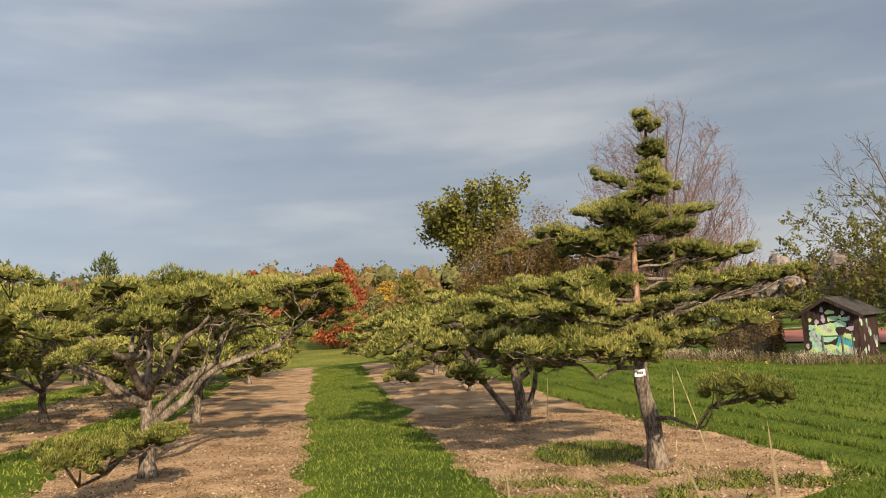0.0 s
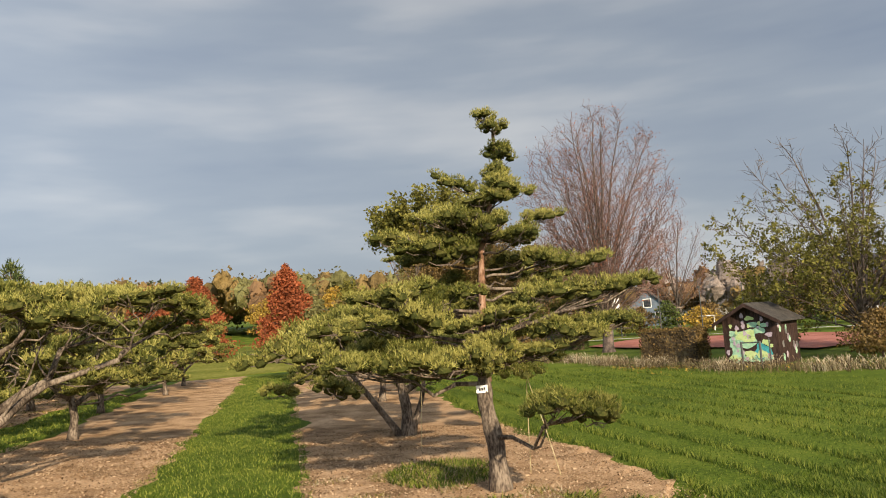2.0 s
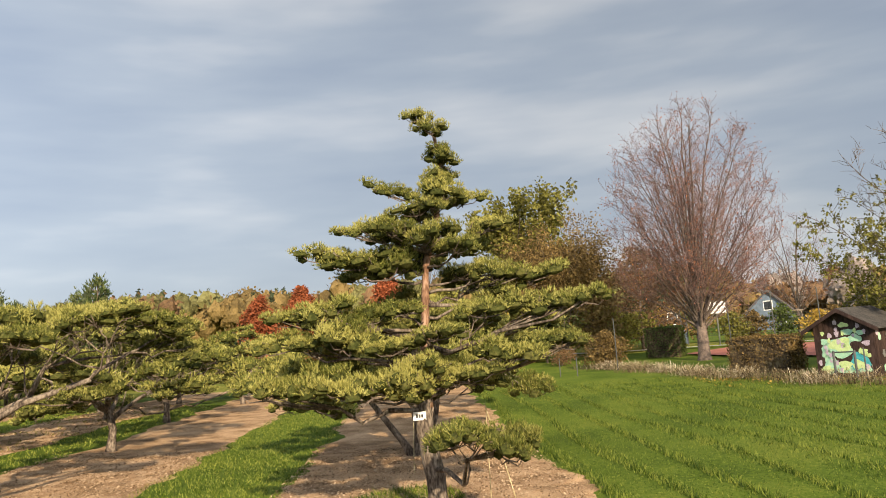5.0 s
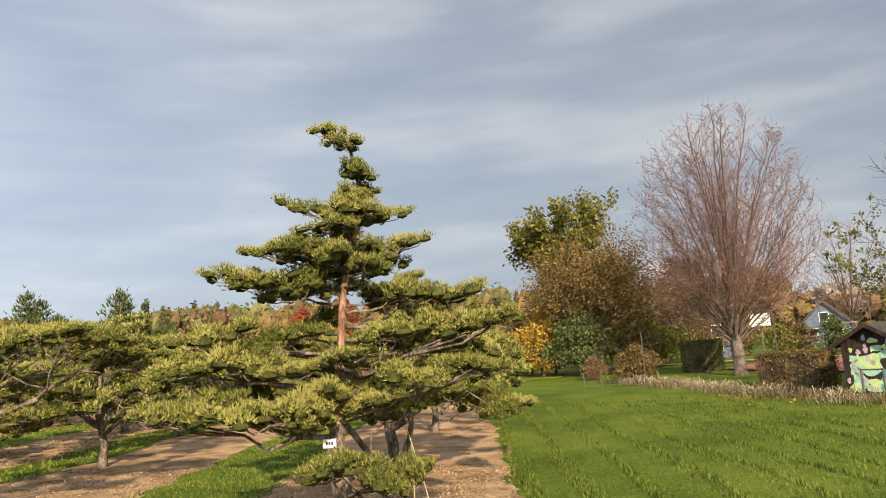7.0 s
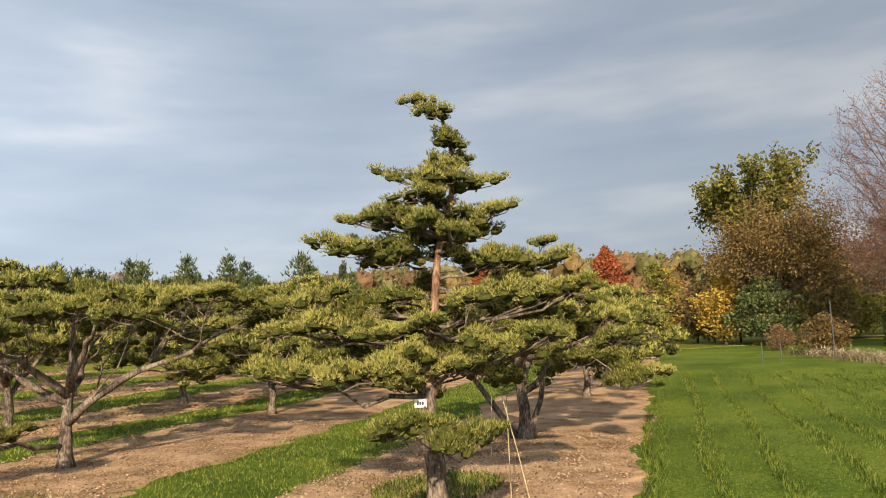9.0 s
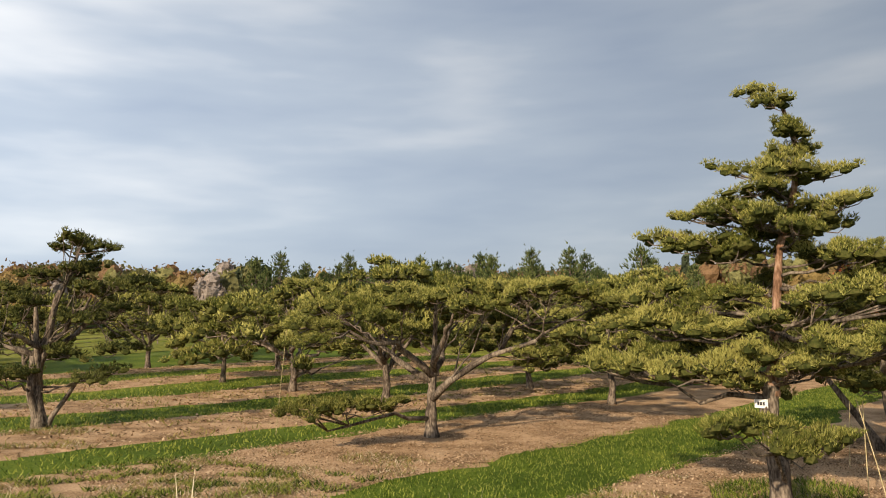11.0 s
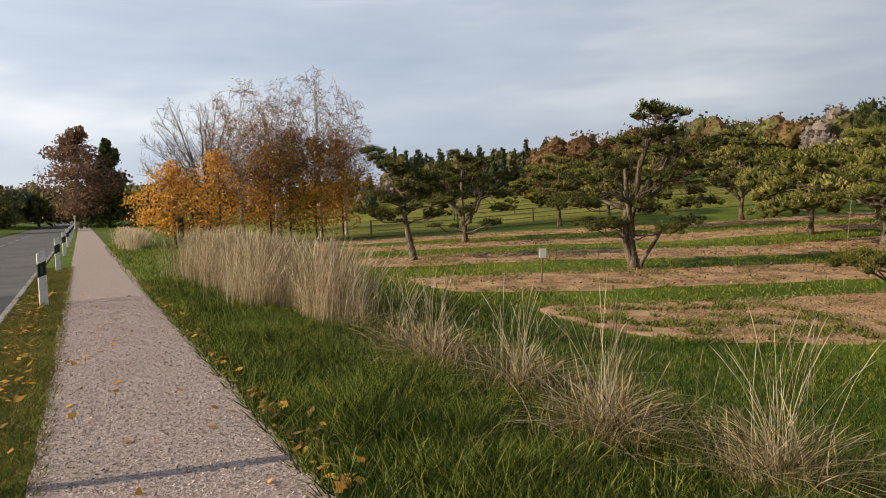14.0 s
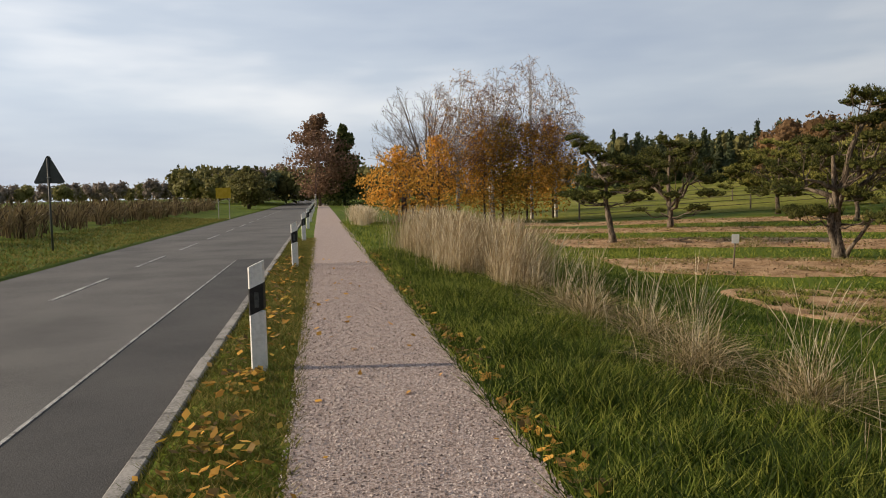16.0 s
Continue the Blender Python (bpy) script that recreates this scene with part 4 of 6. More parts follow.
def natural_pine_mesh(seed, height):
    """A young forest pine: uneven whorls of upturned branches, bushy shoots and a pointed leader."""
    r = np.random.default_rng(seed)
    P, D = [], []
    sh = Shape()
    sh.tube([(0, 0, -0.2), (0.05, 0, height * 0.5), (0, 0, height * 0.97)], [0.14, 0.09, 0.015], 6)
    levels = int(height * 2.4)
    for k in range(levels):
        z = height * (0.08 + 0.9 * k / levels)
        R0 = (1 - z / height) ** 0.75 * height * 0.30 + 0.10
        m = 6 if z < height * 0.85 else 4
        for q in range(m):
            R = R0 * r.uniform(0.55, 1.15)
            a = 2 * math.pi * q / m + k * 0.9 + r.normal(0, 0.3)
            e = np.array((R * math.cos(a), R * math.sin(a), z + R * r.uniform(0.2, 0.6)))
            sh.tube([(0, 0, z), tuple(e * (0.5, 0.5, 1) - (0, 0, 0.12 * R)), tuple(e)], [0.03, 0.02, 0.008], 3, cap=False)
            for t in np.linspace(0.3, 1.0, 5):
                for w in range(2):
                    P.append(np.array((0, 0, z)) * (1 - t) + e * t + r.normal(0, 0.05 + 0.10 * t, 3))
                    D.append(np.array((math.cos(a) * 0.5, math.sin(a) * 0.5, 1.0)))
    for k in range(6):
        P.append(np.array((0, 0, height * (0.93 + 0.012 * k))))
        D.append(np.array((0, 0, 1.0)))
    v, f = needle_burst(np.array(P), np.array(D), 3, 0.32, 0.045, r)
    return sh.mesh("trunk", BARK), raw_mesh("crown", v, f, SPRUCE)


PINES = [natural_pine_mesh(400 + k, h) for k, h in enumerate((7.0, 6.2, 7.8))]


def natural_pine(x, y, k, s=1.0, label="upright natural green pine at the back of the nursery"):
    tree = thing("conifer_tree", x, y, ground(x, y), label, "pine tree", (k * 67) % 360, "natural pines", s)
    part("trunk", PINES[k % 3][0], tree)
    part("crown", PINES[k % 3][1], tree)


r0 = np.random.default_rng(77)
for k in range(44):
    t = k / 43
    natural_pine(-30 - 33 * t + r0.normal(0, 1.0), 65 - 26 * t + r0.normal(0, 2.5), k, r0.uniform(0.9, 1.25))
for k in range(24):
    t = k / 23
    natural_pine(-40 - 30 * t + r0.normal(0, 2), 70 - 20 * t + r0.normal(0, 3), k + 1, r0.uniform(1.0, 1.3))

# far end of the mown strip
cloud_tree("tree", -15.0, 95.0, "cone-shaped rust-red swamp cypress on the lawn", 10.3, 4.3, RED, 501, 10000, 0.17, "cone", lumps=26)
cloud_tree("tree", -26.5, 97.0, "broad rust-red swamp cypress on the lawn", 9.8, 4.8, RED, 502, 9000, 0.17, "cone", lumps=22)
cloud_tree("tree", -33.5, 100.0, "rust-red swamp cypress with a broken outline", 9.5, 4.4, RED, 507, 6000, 0.18, "cone", lumps=18)
cloud_tree("tree", -10.5, 104.0, "yellow autumn maple behind the lawn", 8.0, 3.6, YELLOW, 503, 7000, 0.16)
cloud_tree("tree", -20.0, 112.0, "orange-yellow autumn tree behind the lawn", 8.6, 4.2, YELLOW, 508, 6000, 0.18)

# the lawn's edge by the sports court
oval_tree("tree", 14.9, 57.8, "large oval bare tree with reddish twigs and last pink leaves", 18.2, 6.0, MIDTWIG, PINKTWIG, PINK, 511, bole=0.14, limbs=50, second=14, third=10, per=1, size=0.06, trunk=0.42, low=0.1)
oval_tree("tree", 25.0, 42.5, "wide half-bare tree with yellow-green leaves beside the shed", 12.0, 7.6, TWIG, TWIG, OLIVE, 512, bole=0.12, limbs=32, second=12, third=7, per=14, size=0.085, trunk=0.3, low=0.05, leaf_to=0.6)
leafy_tree("tree", 1.6, 98.0, "olive-green leafy tree with a ragged top", 20.0, 0.4, TWIG, OLIVE, 513, depth=5, split=3, spread=0.55, up=0.1, trunk=0.4, per=10, size=0.24, radius=0.45, bole=0.2)
leafy_tree("tree", 5.6, 70.0, "brown-leaved bushy tree at the lawn's edge", 12.5, 0.6, TWIG, BROWN, 514, depth=5, split=3, spread=0.65, up=0.08, trunk=0.25, per=6, size=0.10, radius=0.4, bole=0.12, stems=3)
oval_tree("tree", 31.5, 95.0, "slender bare tree behind the court", 14.5, 4.8, TWIG, PINKTWIG, PINK, 515, limbs=18, second=10, third=6, per=1, size=0.05, trunk=0.28)
cloud_tree("tree", 13.0, 79.0, "rust-brown beech behind the fence", 9.5, 6.0, FARRUST, 516, 9000, 0.11)
cloud_tree("tree", 0.9, 70.5, "small yellow maple at the lawn's edge", 5.8, 2.5, YELLOW, 517, 5000, 0.12)
cloud_tree("tree", 9.5, 76.0, "yellow-green shrubs behind the court", 4.5, 5.0, OLIVE, 518, 6000, 0.14, category="shrub")
cloud_tree("shrub", 8.3, 56.0, "brown and orange bushy shrub in the lawn's edge", 2.3, 1.7, BROWN, 519, 4500, 0.07, category="shrub", trunk=0.06)
cloud_tree("shrub", 5.4, 62.5, "rust-brown shrub in the lawn's edge", 1.6, 1.1, FARRUST, 520, 1800, 0.06, category="shrub", trunk=0.05)
cloud_tree("shrub", 23.5, 38.5, "brownish thicket beside the shed", 2.2, 1.8, BROWN, 522, 4000, 0.07, category="shrub", trunk=0.06)
cloud_tree("shrub", 27.0, 38.0, "tangled thicket beside the shed", 2.4, 2.4, WEED, 523, 5000, 0.07, category="shrub", trunk=0.06)
cloud_tree("shrub", 4.2, 67.5, "dark evergreen shrub under the trees", 5.0, 2.8, SPRUCE, 524, 5000, 0.11, category="shrub", trunk=0.08)


def hedge(x, y, rz, lx, ly, h, leaf, label, seed):
    r = np.random.default_rng(seed)
    t = thing("hedge", x, y, ground(x, y), label, "hedge", rz)
    n = 5200
    p = r.uniform(-0.5, 0.5, (n, 3)) * (lx, ly, h) + (0, 0, h / 2)
    axis = r.integers(0, 3, n)
    sign = np.where(r.uniform(0, 1, n) < 0.5, -0.5, 0.5)
    for a, q in enumerate((lx, ly, h)):
        m = axis == a
        p[m, a] = sign[m] * q + (h / 2 if a == 2 else 0)
    p += r.normal(0, 0.05, (n, 3))
    v, f = leaf_cards(r, p, 1, 0.06, 0.01)
    part("leaves", raw_mesh("leaves", v, f, leaf), t)
    sh = Shape().box(-lx / 2 + 0.07, -ly / 2 + 0.07, -0.1, lx / 2 - 0.07, ly / 2 - 0.07, h - 0.07)
    part("core", sh.mesh("core", WEED), t)


hedge(15.9, 45.4, -45, 3.4, 1.5, 1.75, BROWN, "clipped reddish-brown beech hedge block", 531)
hedge(13.2, 64.0, -20, 2.6, 1.6, 2.2, GREENLEAF, "clipped dark green hedge block", 532)

# birches and woods along the road
for k, (x, y, h) in enumerate(((-37.2, -7.5, 11.3), (-34.2, -9.3, 10.2), (-31.7, -10.8, 9.9), (-39.2, -6.3, 10.0), (-35.5, -9.9, 9.5))):
    oval_tree("birch_tree", x, y, "white-stemmed birch, bare above with golden leaves below", h, h * 0.21, WHITEBARK, PINKTWIG, ORANGE, 540 + k, bole=0.35, limbs=18, second=10, third=7, per=1, size=0.055, trunk=0.13, low=0.22, category="birch", droop=0.35)
for k, (x, y, h, m) in enumerate(((-36.3, -7.6, 6.4, ORANGE), (-33.3, -9.6, 5.8, ORANGE), (-38.7, -6.4, 6.6, ORANGE), (-30.9, -11.8, 5.2, ORANGE), (-34.7, -8.8, 6.6, YELLOW), (-28.8, -13.6, 4.4, ORANGE))):
    cloud_tree("tree", x, y, "young orange-gold autumn tree under the birches", h, 2.5, m, 550 + k, 3200, 0.085, trunk=0.07)
oval_tree("tree", -47.0, -19.2, "bare rounded oak by the footpath", 11.2, 5.2, TWIG, TWIG, BROWN, 561, limbs=34, second=13, third=8, per=0, trunk=0.36, low=0.18)
cloud_tree("tree", -88.0, -54.0, "tall brown autumn tree at the end of the footpath", 13.2, 5.6, FARBROWN, 562, 9000, 0.2, lumps=18)
cloud_tree("tree", -92.0, -52.0, "dark conifer at the end of the footpath", 12.0, 4.0, SPRUCE, 563, 6000, 0.25, "cone")
leafy_tree("birch_tree", -80.0, -50.0, "pale birch leaning over the road's end", 12.0, 0.4, WHITEBARK, ORANGE, 564, depth=5, split=3, spread=0.5, up=0.08, trunk=0.2, per=0, bole=0.2, category="birch", twig=PINKTWIG)
cloud_tree("tree", -70.0, -54.0, "round green tree beside the road", 5.0, 3.6, FAROLIVE, 565, 5000, 0.2)


def woods(name, centres, kinds, label, seed, n=230, size=0.5):
    """Many crowns in one mesh for each colour: leaf sprays over a few rounded lumps, each with a rough heart."""
    r = np.random.default_rng(seed)
    by = {}
    rings, spokes = 5, 9
    ball = np.array([(math.sin(math.pi * (i + 0.4) / rings) * math.cos(6.2832 * k / spokes), math.sin(math.pi * (i + 0.4) / rings) * math.sin(6.2832 * k / spokes), -math.cos(math.pi * (i + 0.4) / rings)) for i in range(rings) for k in range(spokes)])
    quads = np.array([(i * spokes + k, i * spokes + (k + 1) % spokes, (i + 1) * spokes + (k + 1) % spokes, (i + 1) * spokes + k) for i in range(rings - 1) for k in range(spokes)])
    for x, y, h in centres:
        m, shape = kinds[int(r.integers(0, len(kinds)))]
        w = h * (0.36 if shape == "round" else 0.2)
        V, F, c = by.setdefault(m.name, ([], [], [0]))
        at = np.array((x, y, ground(x, y) - 0.5))
        lumps = 6 if shape == "round" else 5
        for q in range(lumps):
            a = 2.4 * q + r.uniform(0, 1)
            if shape == "round":
                rad = np.array((0.6 * w, 0.6 * w, 0.24 * h)) * r.uniform(0.8, 1.15)
                lc = np.array((0.5 * w * math.cos(a), 0.5 * w * math.sin(a), h * r.uniform(0.35, 0.74)))
            else:
                rad = np.array((1, 1, 0)) * w * (1 - 0.19 * q) + np.array((0, 0, 0.16 * h))
                lc = np.array((0, 0, h * (0.18 + 0.165 * q)))
            bump = 0.62 + r.normal(0, 0.09, (len(ball), 1))
            V.append(ball * rad * bump + lc + at)
            F.append(quads + c[0])
            c[0] += len(ball)
            k = n // lumps
            u = r.normal(0, 1, (k, 3))
            u /= np.linalg.norm(u, axis=1)[:, None]
            p = lc + at + u * rad * r.uniform(0.6, 0.98, (k, 1))
            e = r.normal(0, 1, (k, 3))
            e /= np.linalg.norm(e, axis=1)[:, None]
            b = np.cross(e, r.normal(0, 1, (k, 3)))
            b /= np.linalg.norm(b, axis=1)[:, None]
            g = size * r.uniform(0.5, 1.3, (k, 1))
            V.append(np.stack([p - e * g, p + b * g * 0.6, p + e * g, p - b * g * 0.6], 1).reshape(-1, 3))
            F.append(np.arange(4 * k).reshape(-1, 4) + c[0])
            c[0] += 4 * k
    for mname, (V, F, c) in by.items():
        ob = new(name, raw_mesh(name, np.vstack(V), np.vstack(F), bpy.data.materials[mname]))
        tagged(ob, label, "woods", kind="stuff")


def arc(a0, a1, r_lo, r_hi, h_lo, h_hi, n, seed):
    r = np.random.default_rng(seed)
    out = []
    for k in range(n):
        a = radians(a0 + (a1 - a0) * (k + r.uniform(0, 1)) / n)
        q = r.uniform(r_lo, r_hi)
        out.append((9 - q * math.sin(a), 5 + q * math.cos(a), r.uniform(h_lo, h_hi)))
    return out


R_, C_ = "round", "cone"
woods("far_woods", arc(-10, 36, 170, 260, 13, 18, 230, 1), [(FAROCHRE, R_), (FAROCHRE, R_), (FARRUST, R_), (FAROLIVE, R_), (FAROLIVE, R_), (FARDARK, C_)], "autumn woods in ochre and green on the far slope", 601)
woods("far_woods", arc(34, 72, 150, 240, 8, 12.5, 190, 2), [(FAROCHRE, R_), (FARRUST, R_), (FARDARK, C_), (FARGREY, R_)], "brown autumn woods beyond the nursery", 602)
woods("far_woods", arc(86.5, 99, 190, 290, 11, 16, 110, 3), [(FARDARK, C_), (FARDARK, C_), (FARDARK, R_), (FAROLIVE, R_)], "dark conifer woods on the hill", 603)
woods("far_woods", arc(66, 82, 150, 230, 12, 16, 90, 10), [(FAROLIVE, R_), (FARGREY, R_), (FARDARK, R_), (FAROLIVE, R_), (FARRUST, R_)], "olive and grey-brown woods on the hill", 610)
woods("far_woods", arc(80.5, 88, 120, 138, 9, 12, 20, 4), [(FARRUST, R_), (FAROCHRE, R_), (FARRUST, R_)], "copper beech group before the hill woods", 604, 900, 0.3)
woods("far_woods", arc(98, 114, 160, 240, 6, 9, 60, 5), [(FAROCHRE, R_), (FARGREY, R_), (FARDARK, C_)], "woods beyond the road's end", 605)
woods("far_woods", arc(114, 131, 130, 190, 6, 9.5, 90, 6), [(FAROLIVE, R_), (FARGREY, R_), (FAROLIVE, R_), (FARDARK, R_)], "woods beside the road in haze-paled grey-green", 606)
woods("far_woods", arc(120, 170, 230, 330, 6, 9, 150, 7), [(FARGREY, R_), (FARGREY, R_), (FAROLIVE, R_)], "low line of distant trees across the field", 607)
woods("far_woods", arc(-75, -8, 95, 170, 6, 11, 100, 8), [(FAROCHRE, R_), (FAROLIVE, R_), (FARRUST, R_), (FARGREY, R_)], "autumn trees among the far houses", 608)
woods("far_woods", arc(170, 285, 120, 200, 8, 13, 36, 9), [(FAROCHRE, R_), (FAROLIVE, R_)], "trees behind the road", 609)
for k in range(16):
    cloud_tree("shrub", 8 + 2.6 * k + r0.normal(0, 0.6), 88 - 0.8 * k + r0.normal(0, 1.5), "mixed autumn shrub behind the ball fence", r0.uniform(2.5, 5.0), r0.uniform(1.6, 2.4), (OLIVE, BROWN, GREENLEAF, YELLOW, BROWN)[k % 5], 640 + k, 1500, 0.13, category="shrub", trunk=0.06)
for k in range(9):
    cloud_tree("tree", -9.0 + 2.1 * k + r0.normal(0, 0.5), 79 - 0.9 * k + r0.normal(0, 1.5), "olive and ochre autumn tree closing the lawn's far end", r0.uniform(5.0, 7.5), r0.uniform(2.2, 3.0), (FAROLIVE, FAROCHRE, OLIVE, FAROCHRE, BROWN)[k % 5], 670 + k, 2200, 0.16, trunk=0.1)
for k, (x, y, s) in enumerate(((-18.7, 41.8, 1.05), (-26, 44, 0.9), (-32, 50, 1.1))):
    natural_pine(x, y, k, s)


# ---- sports ground behind the lawn ----
def garden_shed(x, y, rz):
    t = thing("shed", x, y, ground(x, y), "small dark wooden shed covered in green and teal graffiti", "shed", rz)
    w, l, he, hr = 2.5, 2.9, 2.15, 2.85
    for y0 in (0.0, l):
        for k in range(11):
            a = -w / 2 + w * k / 11
            b = a + w / 11 - 0.012
            za, zb = (he + (hr - he) * (1 - abs(2 * q / w)) for q in (a, b))
            part("board", Shape().prism([(a, -0.1), (b, -0.1), (b, zb), (a, za)], y0 - 0.02, y0 + 0.02).mesh("board", DARKWOOD), t)
    for side in (-1, 1):
        for k in range(12):
            part("board", Shape().box(side * w / 2 - 0.02, 0.02 + l * k / 12, -0.1, side * w / 2 + 0.02, 0.02 + l * (k + 1) / 12 - 0.012, he).mesh("board", DARKWOOD), t)
        sh = Shape()
        e = w / 2 + 0.35
        zl = he - (hr - he) * 0.28
        sh.prism([(0, hr + 0.02), (side * e, zl + 0.02), (side * e, zl + 0.08), (0, hr + 0.09)][::side], -0.4, l + 0.3)
        part("roof_panel", sh.mesh("roof_panel", ROOFING), t, "dark felt-covered roof slope")
        sh = Shape().prism([(0, hr - 0.1), (side * e, zl - 0.1), (side * e, zl + 0.06), (0, hr + 0.07)][::side], -0.44, -0.40)
        part("barge_board", sh.mesh("barge_board", DARKWOOD), t)
    r = np.random.default_rng(5)

    def blot(cx, cz, rx, rz_, material, name, dy, ring=False, n=22):
        ph = r.uniform(0, 6)
        rad = [1 + 0.16 * math.sin(3 * q + ph) + 0.10 * math.sin(5 * q + 2 * ph) for q in np.linspace(0, 2 * math.pi, n, endpoint=False)]
        pts = [(cx + rx * rad[i] * math.cos(2 * math.pi * i / n), cz + rz_ * rad[i] * math.sin(2 * math.pi * i / n)) for i in range(n)]
        return part(name, Shape().prism(pts, -0.024 - dy, -0.021).mesh(name, material), t)

    for cx, cz, a, b, m in ((-0.25, 1.25, 0.62, 0.42, MINT), (-0.15, 1.35, 0.45, 0.30, LIME), (0.45, 1.62, 0.30, 0.16, MINT), (-0.65, 0.55, 0.30, 0.38, MINT), (-0.05, 0.5, 0.26, 0.2, LIME),
                            (0.55, 0.62, 0.40, 0.36, TEAL), (0.5, 0.5, 0.26, 0.2, LIME), (-0.05, 0.32, 0.5, 0.14, MINT), (0.2, 1.9, 0.25, 0.12, MINT), (0.75, 1.05, 0.16, 0.12, LIME), (-0.75, 1.0, 0.22, 0.2, MINT), (-0.75, 1.5, 0.24, 0.14, MINT), (0.05, 2.2, 0.22, 0.10, LIME), (0.7, 1.85, 0.2, 0.1, MINT), (0.9, 1.4, 0.16, 0.11, LILAC), (-0.85, 0.35, 0.2, 0.16, LIME), (0.55, 0.35, 0.42, 0.2, MINT)):
        blot(cx, cz, a, b, m, "graffiti_patch", 0.002 + 0.004 * (m is LIME) + 0.002 * (m is TEAL))
    for k in range(26):
        cx = r.uniform(-1.1, 1.1)
        cz = r.uniform(0.3, he + (hr - he) * (1 - abs(cx) / 1.25) - 0.25)
        blot(cx, cz, r.uniform(0.06, 0.12), r.uniform(0.07, 0.13), LILAC if k % 3 else LIME, "graffiti_dot", 0.009, n=12)
    for k in range(14):
        cy, cz = r.uniform(0.2, l - 0.2), r.uniform(0.3, he - 0.2)
        pts = [(0.15 * math.cos(q) * r.uniform(0.7, 1.2), 0.17 * math.sin(q)) for q in np.linspace(0, 6.28, 12, endpoint=False)]
        m = Matrix.Translation((w / 2 + 0.021, cy, cz)) @ Matrix.Rotation(radians(90), 4, "Z")
        part("graffiti_dot", Shape().prism(pts, -0.004, 0.0, m).mesh("graffiti_dot", (LILAC, MINT, GREY)[k % 3]), t)
    for px in (-0.1, 0.75):
        part("bollard", Shape().tube([(px, -0.9, -0.1), (px, -0.9, 1.15)], [0.05, 0.05], 8).mesh("bollard", SIGNBACK), t)
    part("bar", Shape().tube([(-0.1, -0.9, 1.1), (0.75, -0.9, 1.1)], [0.03, 0.03], 8).mesh("bar", SIGNBACK), t)


garden_shed(17.6, 39.0, -42)


def slab(name, corners, lift, material, label, category):
    V, F = [], []
    n = 12
    for j in range(n + 1):
        for i in range(n + 1):
            a, b = i / n, j / n
            x = (1 - b) * ((1 - a) * corners[0][0] + a * corners[1][0]) + b * ((1 - a) * corners[3][0] + a * corners[2][0])
            y = (1 - b) * ((1 - a) * corners[0][1] + a * corners[1][1]) + b * ((1 - a) * corners[3][1] + a * corners[2][1])
            V.append((x, y, ground(x, y) + lift))
    F = [(j * (n + 1) + i, j * (n + 1) + i + 1, (j + 1) * (n + 1) + i + 1, (j + 1) * (n + 1) + i) for j in range(n) for i in range(n)]
    ob = new(name, raw_mesh(name, V, F, material))
    tagged(ob, label, category, kind="structure")


slab("pavement_court", [(14.6, 64.5), (24.0, 46.0), (40, 54), (21.5, 73.5)], 0.12, COURT, "red all-weather sports court", "sports court")
slab("pavement_kerb_strip", [(6, 78), (42, 66), (42, 67.3), (6, 79.4)], 0.16, CONCRETE, "pale path behind the court", "path")


def basketball_hoop(x, y, rz):
    t = thing("basketball_hoop", x, y, ground(x, y) + 0.05, "white basketball backboard on a grey steel pole", "basketball hoop", rz)
    part("pole", Shape().tube([(0, 0, -0.1), (0, 0, 2.4), (0, -0.25, 2.9), (0, -0.8, 3.15)], [0.075, 0.07, 0.06, 0.05], 10).mesh("pole", GREY, True), t)
    board = part("backboard", Shape().box(-0.85, -0.86, 2.85, 0.85, -0.82, 3.9).mesh("backboard", WHITE), t)
    fr = Shape()
    for a in ((-0.32, 3.05, 0.32, 3.09), (-0.32, 3.46, 0.32, 3.5), (-0.32, 3.05, -0.28, 3.5), (0.28, 3.05, 0.32, 3.5)):
        fr.box(a[0], -0.868, a[1], a[2], -0.862, a[3])
    part("target_square", fr.mesh("target_square", BLACK), board)
    ring = [(0.225 * math.cos(q), -1.12 + 0.225 * math.sin(q), 3.05) for q in np.linspace(0, 2 * math.pi, 18)]
    part("ring", Shape().tube(ring, [0.012] * 18, 5).mesh("ring", COURT), t)


basketball_hoop(19.4, 76.5, -12)


def swing_frame(x, y, rz):
    t = thing("swing_frame", x, y, ground(x, y), "wooden swing frame behind the court", "swing", rz)
    for sx in (-1.5, 1.5):
        for dy in (-0.9, 0.9):
            part("leg", Shape().tube([(sx, dy, -0.1), (sx, 0, 2.5)], [0.07, 0.06], 8).mesh("leg", WOOD), t)
    part("beam", Shape().tube([(-1.8, 0, 2.5), (1.8, 0, 2.5)], [0.08, 0.08], 8).mesh("beam", WOOD), t)


swing_frame(29.5, 92.0, 10)


def small_goal(x, y, rz):
    t = thing("goal", x, y, ground(x, y) + 0.12, "small white tubular goal frame", "goal", rz)
    for sx in (-0.8, 0.8):
        part("post", Shape().tube([(sx, 0, 0), (sx, 0, 1.5)], [0.06, 0.06], 8).mesh("post", WHITE), t)
        part("stay", Shape().tube([(sx, 0, 1.45), (sx, 0.8, 0.0)], [0.03, 0.03], 6).mesh("stay", WHITE), t)
    part("crossbar", Shape().tube([(-0.86, 0, 1.5), (0.86, 0, 1.5)], [0.06, 0.06], 8).mesh("crossbar", WHITE), t)


small_goal(29.6, 80.0, -15)
small_goal(40.5, 70.0, -10)


